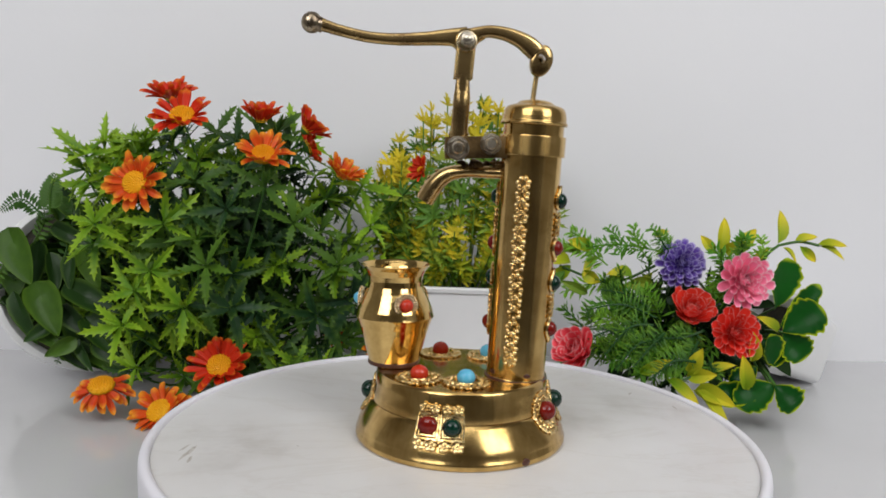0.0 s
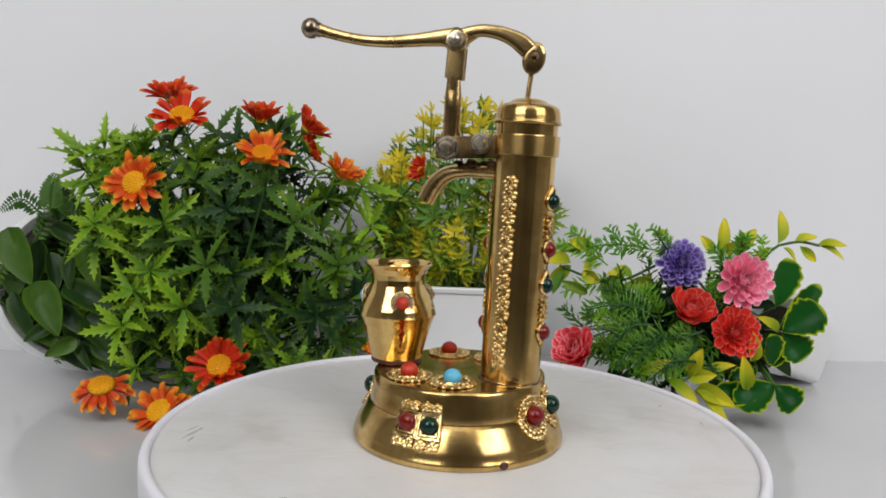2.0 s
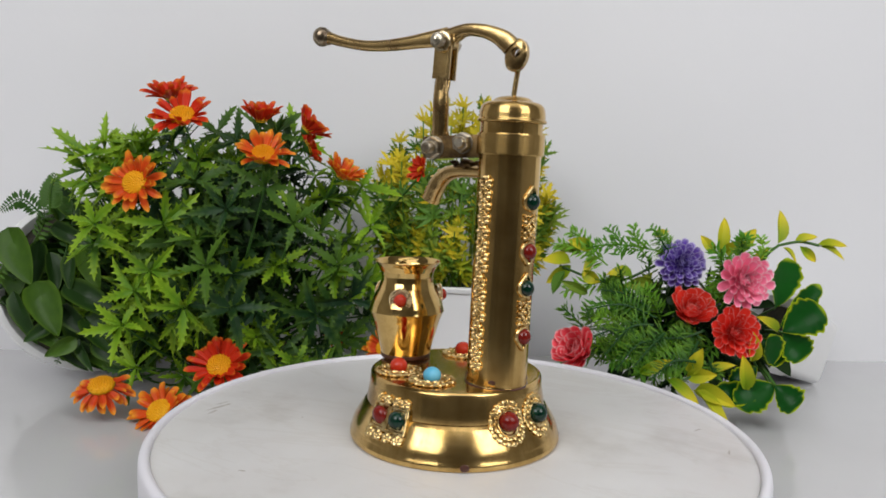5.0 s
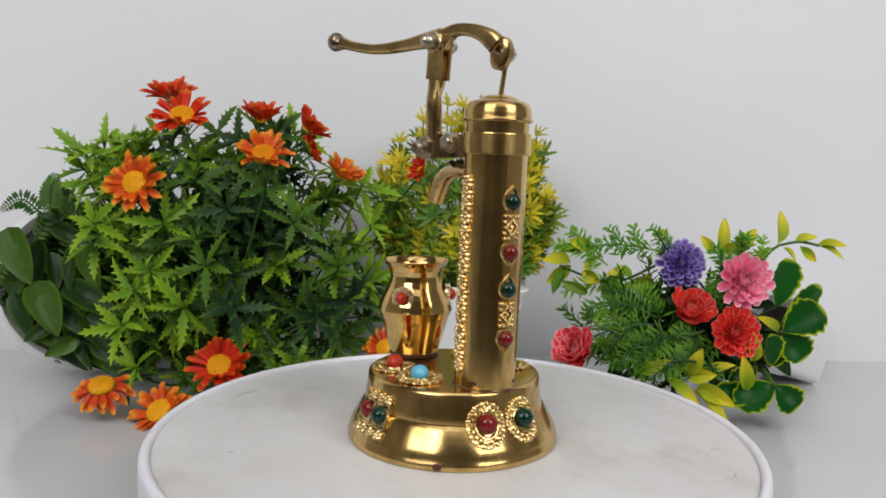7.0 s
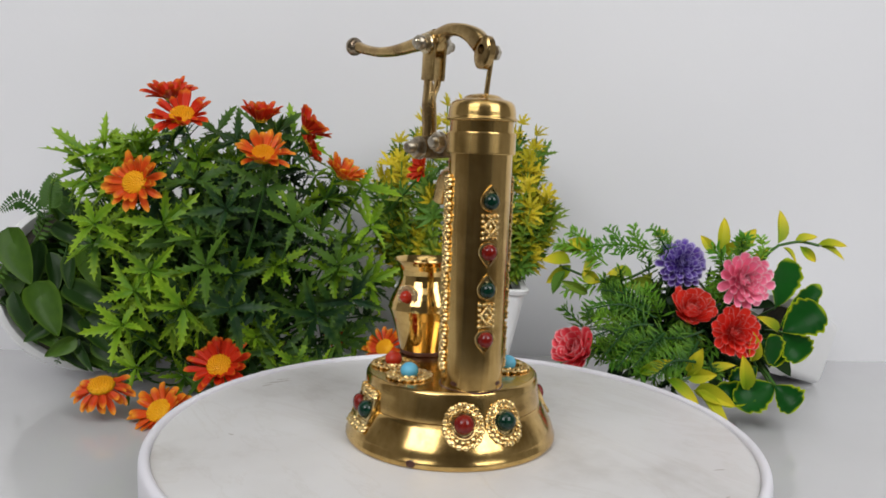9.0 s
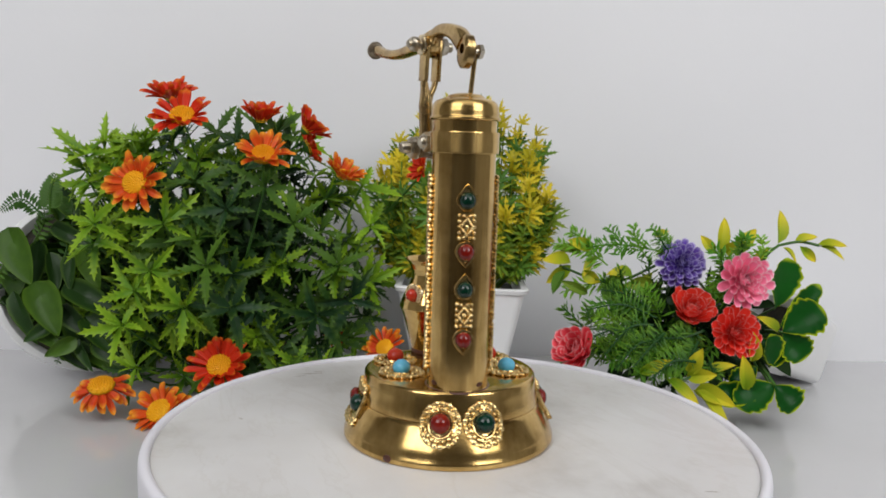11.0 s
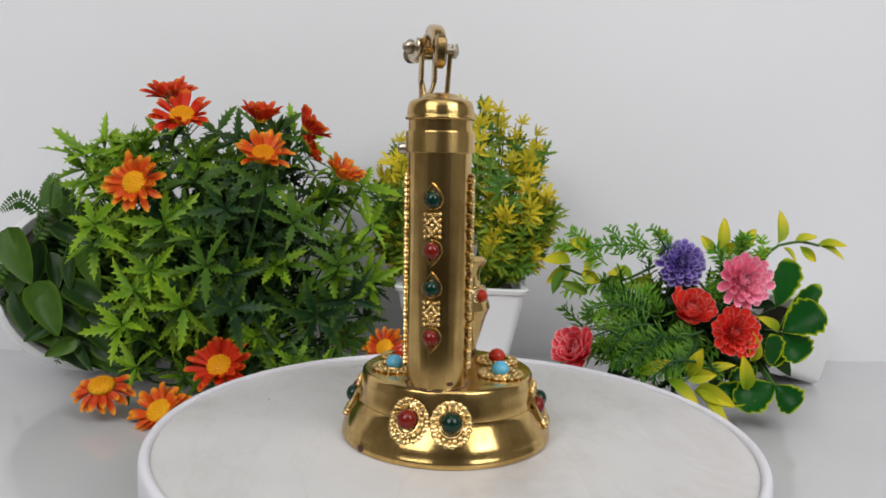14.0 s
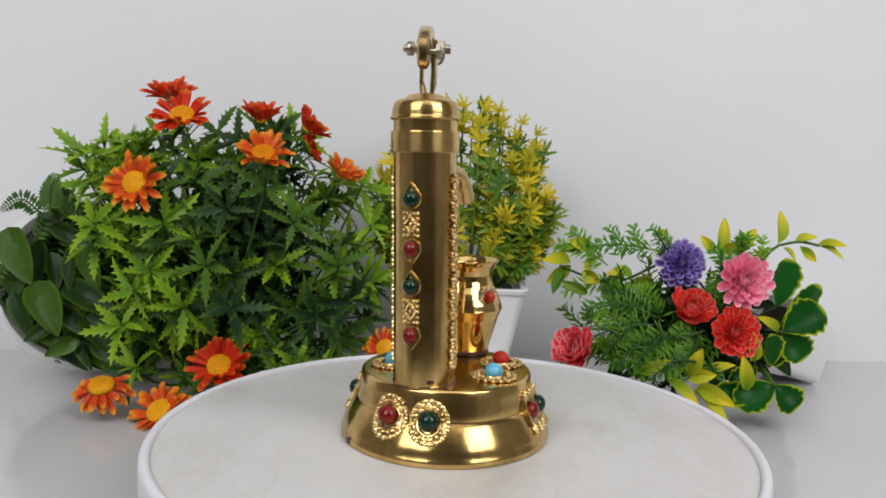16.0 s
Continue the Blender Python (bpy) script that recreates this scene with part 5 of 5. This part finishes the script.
for pts in (((0.205, 0.215, 0.02), (0.2019, 0.19, 0.0533), (0.2116, 0.19, 0.0642)), ((0.2116, 0.19, 0.0642), (0.2251, 0.19, 0.0669), (0.2382, 0.19, 0.0647)), ((0.190, 0.22, 0.0), (0.178, 0.2, 0.0443), (0.1788, 0.2, 0.0599)), ((0.1351, 0.205, 0.0462), (0.1058, 0.21, 0.0327), (0.0703, 0.213, 0.043)), ((0.19, 0.215, -0.02), (0.156, 0.16, -0.0163), (0.1356, 0.15, -0.0215))):
    line = smooth_line([Vector(p) for p in pts], 10)
    part("stem", sweep([HOME @ p for p in line], [(0.0010,) * 2] * 10, 5, Vector((0.2, 0.95, 0.2)).normalized()), stem_green, mixed)


def needle_sprig(a, b, count, ln, spread, rng, width=0.0007):
    """A stem with fine needles set all round it."""
    a, b = Vector(a), Vector(b)
    line = smooth_line([a, (a + b) / 2 + jitter(rng, 0.004), b], 8)
    g = sweep(line, [(0.0007,) * 2] * 8, 4, Vector((0.2, 0.95, 0.2)).normalized())
    for k in range(count):
        s = 0.12 + 0.88 * k / count
        i = s * 7
        p = line[int(i)].lerp(line[min(7, int(i) + 1)], i % 1)
        d = (b - a).normalized()
        side = d.orthogonal().normalized()
        side.rotate(Matrix.Rotation(k * 2.39996, 3, d))
        aim = (d * rng.uniform(0.3, 0.9) + side * spread).normalized()
        g.join(blade(ln * rng.uniform(0.7, 1.1) * (1.15 - 0.5 * s), width * 2, 2, 0.1, 0.18, 0, 0.45, 0, 0.0, 0.8, 1.4), face_to(p, aim, Vector((0, -1, 0.3)) + jitter(rng, 0.5)))
    return g


FERNS = [((0.1825, 0.185, 0.039), (0.1652, 0.18, 0.0615), 60, 0.016), ((0.1843, 0.19, 0.0383), (0.1897, 0.185, 0.0674), 60, 0.016), ((0.1793, 0.185, 0.0313), (0.163, 0.175, 0.0324), 50, 0.016),
         ((0.1384, 0.205, 0.0561), (0.0889, 0.21, 0.0567), 80, 0.017), ((0.1117, 0.205, 0.0494), (0.1009, 0.205, 0.0705), 40, 0.012), ((0.1269, 0.205, 0.0538), (0.1181, 0.205, 0.073), 40, 0.012), ((0.1462, 0.205, 0.0544), (0.1285, 0.2, 0.0718), 40, 0.011),
         ((0.1317, 0.195, -0.0032), (0.0944, 0.185, 0.0132), 90, 0.020), ((0.1319, 0.195, -0.0071), (0.1025, 0.18, -0.0161), 90, 0.020), ((0.1307, 0.195, 0.0124), (0.1051, 0.185, 0.025), 80, 0.018), ((0.1275, 0.19, -0.0178), (0.087, 0.18, -0.0052), 80, 0.018), ((0.1453, 0.19, 0.0023), (0.1179, 0.165, -0.0191), 80, 0.017),
         ((0.1604, 0.19, 0.0028), (0.1314, 0.165, -0.0037), 70, 0.016), ((0.1601, 0.19, 0.0067), (0.1535, 0.165, -0.0104), 70, 0.016), ((0.1796, 0.2, 0.0483), (0.1719, 0.185, 0.0311), 70, 0.018), ((0.1867, 0.19, 0.0574), (0.1858, 0.18, 0.0696), 50, 0.012), ((0.176, 0.19, -0.0044), (0.1402, 0.155, -0.0155), 70, 0.014),
         ((0.1982, 0.19, 0.054), (0.1969, 0.185, 0.0695), 40, 0.010), ((0.1372, 0.19, 0.0098), (0.1233, 0.185, 0.0332), 70, 0.016), ((0.1036, 0.212, 0.0443), (0.0675, 0.212, 0.0582), 60, 0.016), ((0.1062, 0.212, 0.0324), (0.0741, 0.206, 0.0259), 60, 0.016), ((0.1246, 0.205, 0.0261), (0.0892, 0.2, 0.0159), 70, 0.016), ((0.0977, 0.214, 0.0518), (0.0769, 0.212, 0.0672), 40, 0.013)]
TUFTS = [((0.1284, 0.172, 0.0162), (0.0829, 0.164, 0.0214), (0, 0, 0.006), 0.0115),
         ((0.125, 0.165, 0.0127), (0.0938, 0.157, -0.006), (0, 0, 0.008), 0.0115),
         ((0.1264, 0.18, 0.021), (0.0917, 0.172, 0.0335), (0, 0, 0.003), 0.0115),
         ((0.1297, 0.16, 0.003), (0.0997, 0.152, -0.0143), (0, 0, 0.008), 0.0115),
         ((0.1306, 0.158, 0.0089), (0.1104, 0.15, -0.0116), (0.004, 0, 0.006), 0.0115),
         ((0.1575, 0.165, 0.0102), (0.1304, 0.157, 0.0062), (0, 0, -0.002), 0.0115),
         ((0.1528, 0.16, 0.0038), (0.144, 0.152, -0.0073), (0, 0, 0.0), 0.0115),
         ((0.1486, 0.15, -0.0066), (0.1192, 0.142, -0.0169), (0, 0, 0.006), 0.0115),
         ((0.1771, 0.188, 0.0231), (0.1699, 0.18, 0.0617), (0, 0, 0), 0.0095),
         ((0.188, 0.19, 0.0384), (0.1837, 0.182, 0.0675), (0, 0, 0), 0.0095),
         ((0.1434, 0.195, 0.0535), (0.129, 0.187, 0.0702), (0, 0, 0), 0.0095),
         ((0.119, 0.175, 0.001), (0.0844, 0.167, 0.0016), (0, 0, 0.006), 0.0095),
         ((0.159, 0.155, -0.0075), (0.1605, 0.147, -0.0161), (0, 0, 0), 0.0095)]
for a, b, bow, ln in TUFTS:
    tuft = frond(a, b, bow, ln, 19, 0.085, 0.35, 0.45).join(frond(a, b, bow, ln * 0.8, 13, 0.10, 0.6, 0.8), Matrix.Translation((0, -0.0015, 0)))
    part("fern_tuft", tuft.bend(lambda x, y, z: HOME @ Vector((x, y, z))), fern_low, mixed, "soft green fern tuft")
for a, b, c, ln in FERNS:
    part("fern_sprig", needle_sprig(a, b, int(c * 0.72), ln * 0.72, 0.9, rng, 0.0010).bend(lambda x, y, z: HOME @ Vector((x, y, z))), fern_green, mixed, "feathery green fern sprig")
inner = Geo()
fill = [blade(0.026, 0.011, 5, 0.2, 0.2, 0.5), leaf_rosette(0.016, rng, 5, 0)]
for k in range(210):
    d = outward(rng, -0.8, 0.8)
    p = Vector((0.166, 0.216, -0.004)) + Vector((d.x * 0.062, d.y * 0.030, d.z * 0.040)) * rng.uniform(0.2, 0.95)
    m = face_to(p, d + jitter(rng, 0.7), Vector((0, -0.6, 0.7)) + jitter(rng, 0.7), 0) @ Matrix.Scale(rng.uniform(0.7, 1.1), 4)
    if min((m @ Vector((0, 0.028, 0))).z, p.z) > ZT + 0.003:
        inner.join(rng.choice(fill), HOME @ m)
needles = [needle_sprig((0, 0, 0), (0, 0.030, 0), 34, 0.0115, 0.9, rng, 0.0011) for k in range(3)]
mass = Geo()
for k in range(34):
    d = outward(rng, -0.8, 0.3)
    p = Vector((0.1242, 0.205, 0.0002)) + Vector((d.x * 0.036, d.y * 0.018, d.z * 0.030)) * rng.uniform(0.2, 0.9)
    m = face_to(p, d * 0.6 + Vector((-0.5, -0.3, 0.1)) + jitter(rng, 0.7), Vector((0, -0.8, 0.6)) + jitter(rng, 0.4), 0)
    if min((m @ Vector((0, 0.035, 0))).z, p.z) > ZT + 0.006 and math.hypot(*(m @ Vector((0, 0.042, 0))).xy) > 0.135:
        mass.join(rng.choice(needles), HOME @ m)
tagged(part("fern_mass", mass, fern_low, mixed, "dense dark green fern foliage"), "dense dark green fern foliage", "", "", "stuff")
# inner leaves carry the arrangement's inside shade in their dark green
tagged(part("inner_foliage", inner, leaf_inner_shade, mixed), "", "", "", "stuff")


# ---- what moves: the platter turns, and the pump on it ----
def motions():
    turn = [(0, 0.0), (1.5, -8.6), (3.5, -20.45), (5.25, -31.0), (7, -41.52), (9, -53.45), (10.75, -63.8), (12.5, -74.2), (14.5, -86.0), (16, -95.0)]
    walk(platter, [(t, pose(0, 0, ZS - ZT, 0, 0, a)) for t, a in turn])
    rows = []
    for t, a in turn:
        c, s = math.cos(radians(a)), math.sin(radians(a))
        rows.append((t, pose(c * BX - s * BY, s * BX + c * BY, ZS, 0, 0, a)))
    walk(pump, rows)


motions()
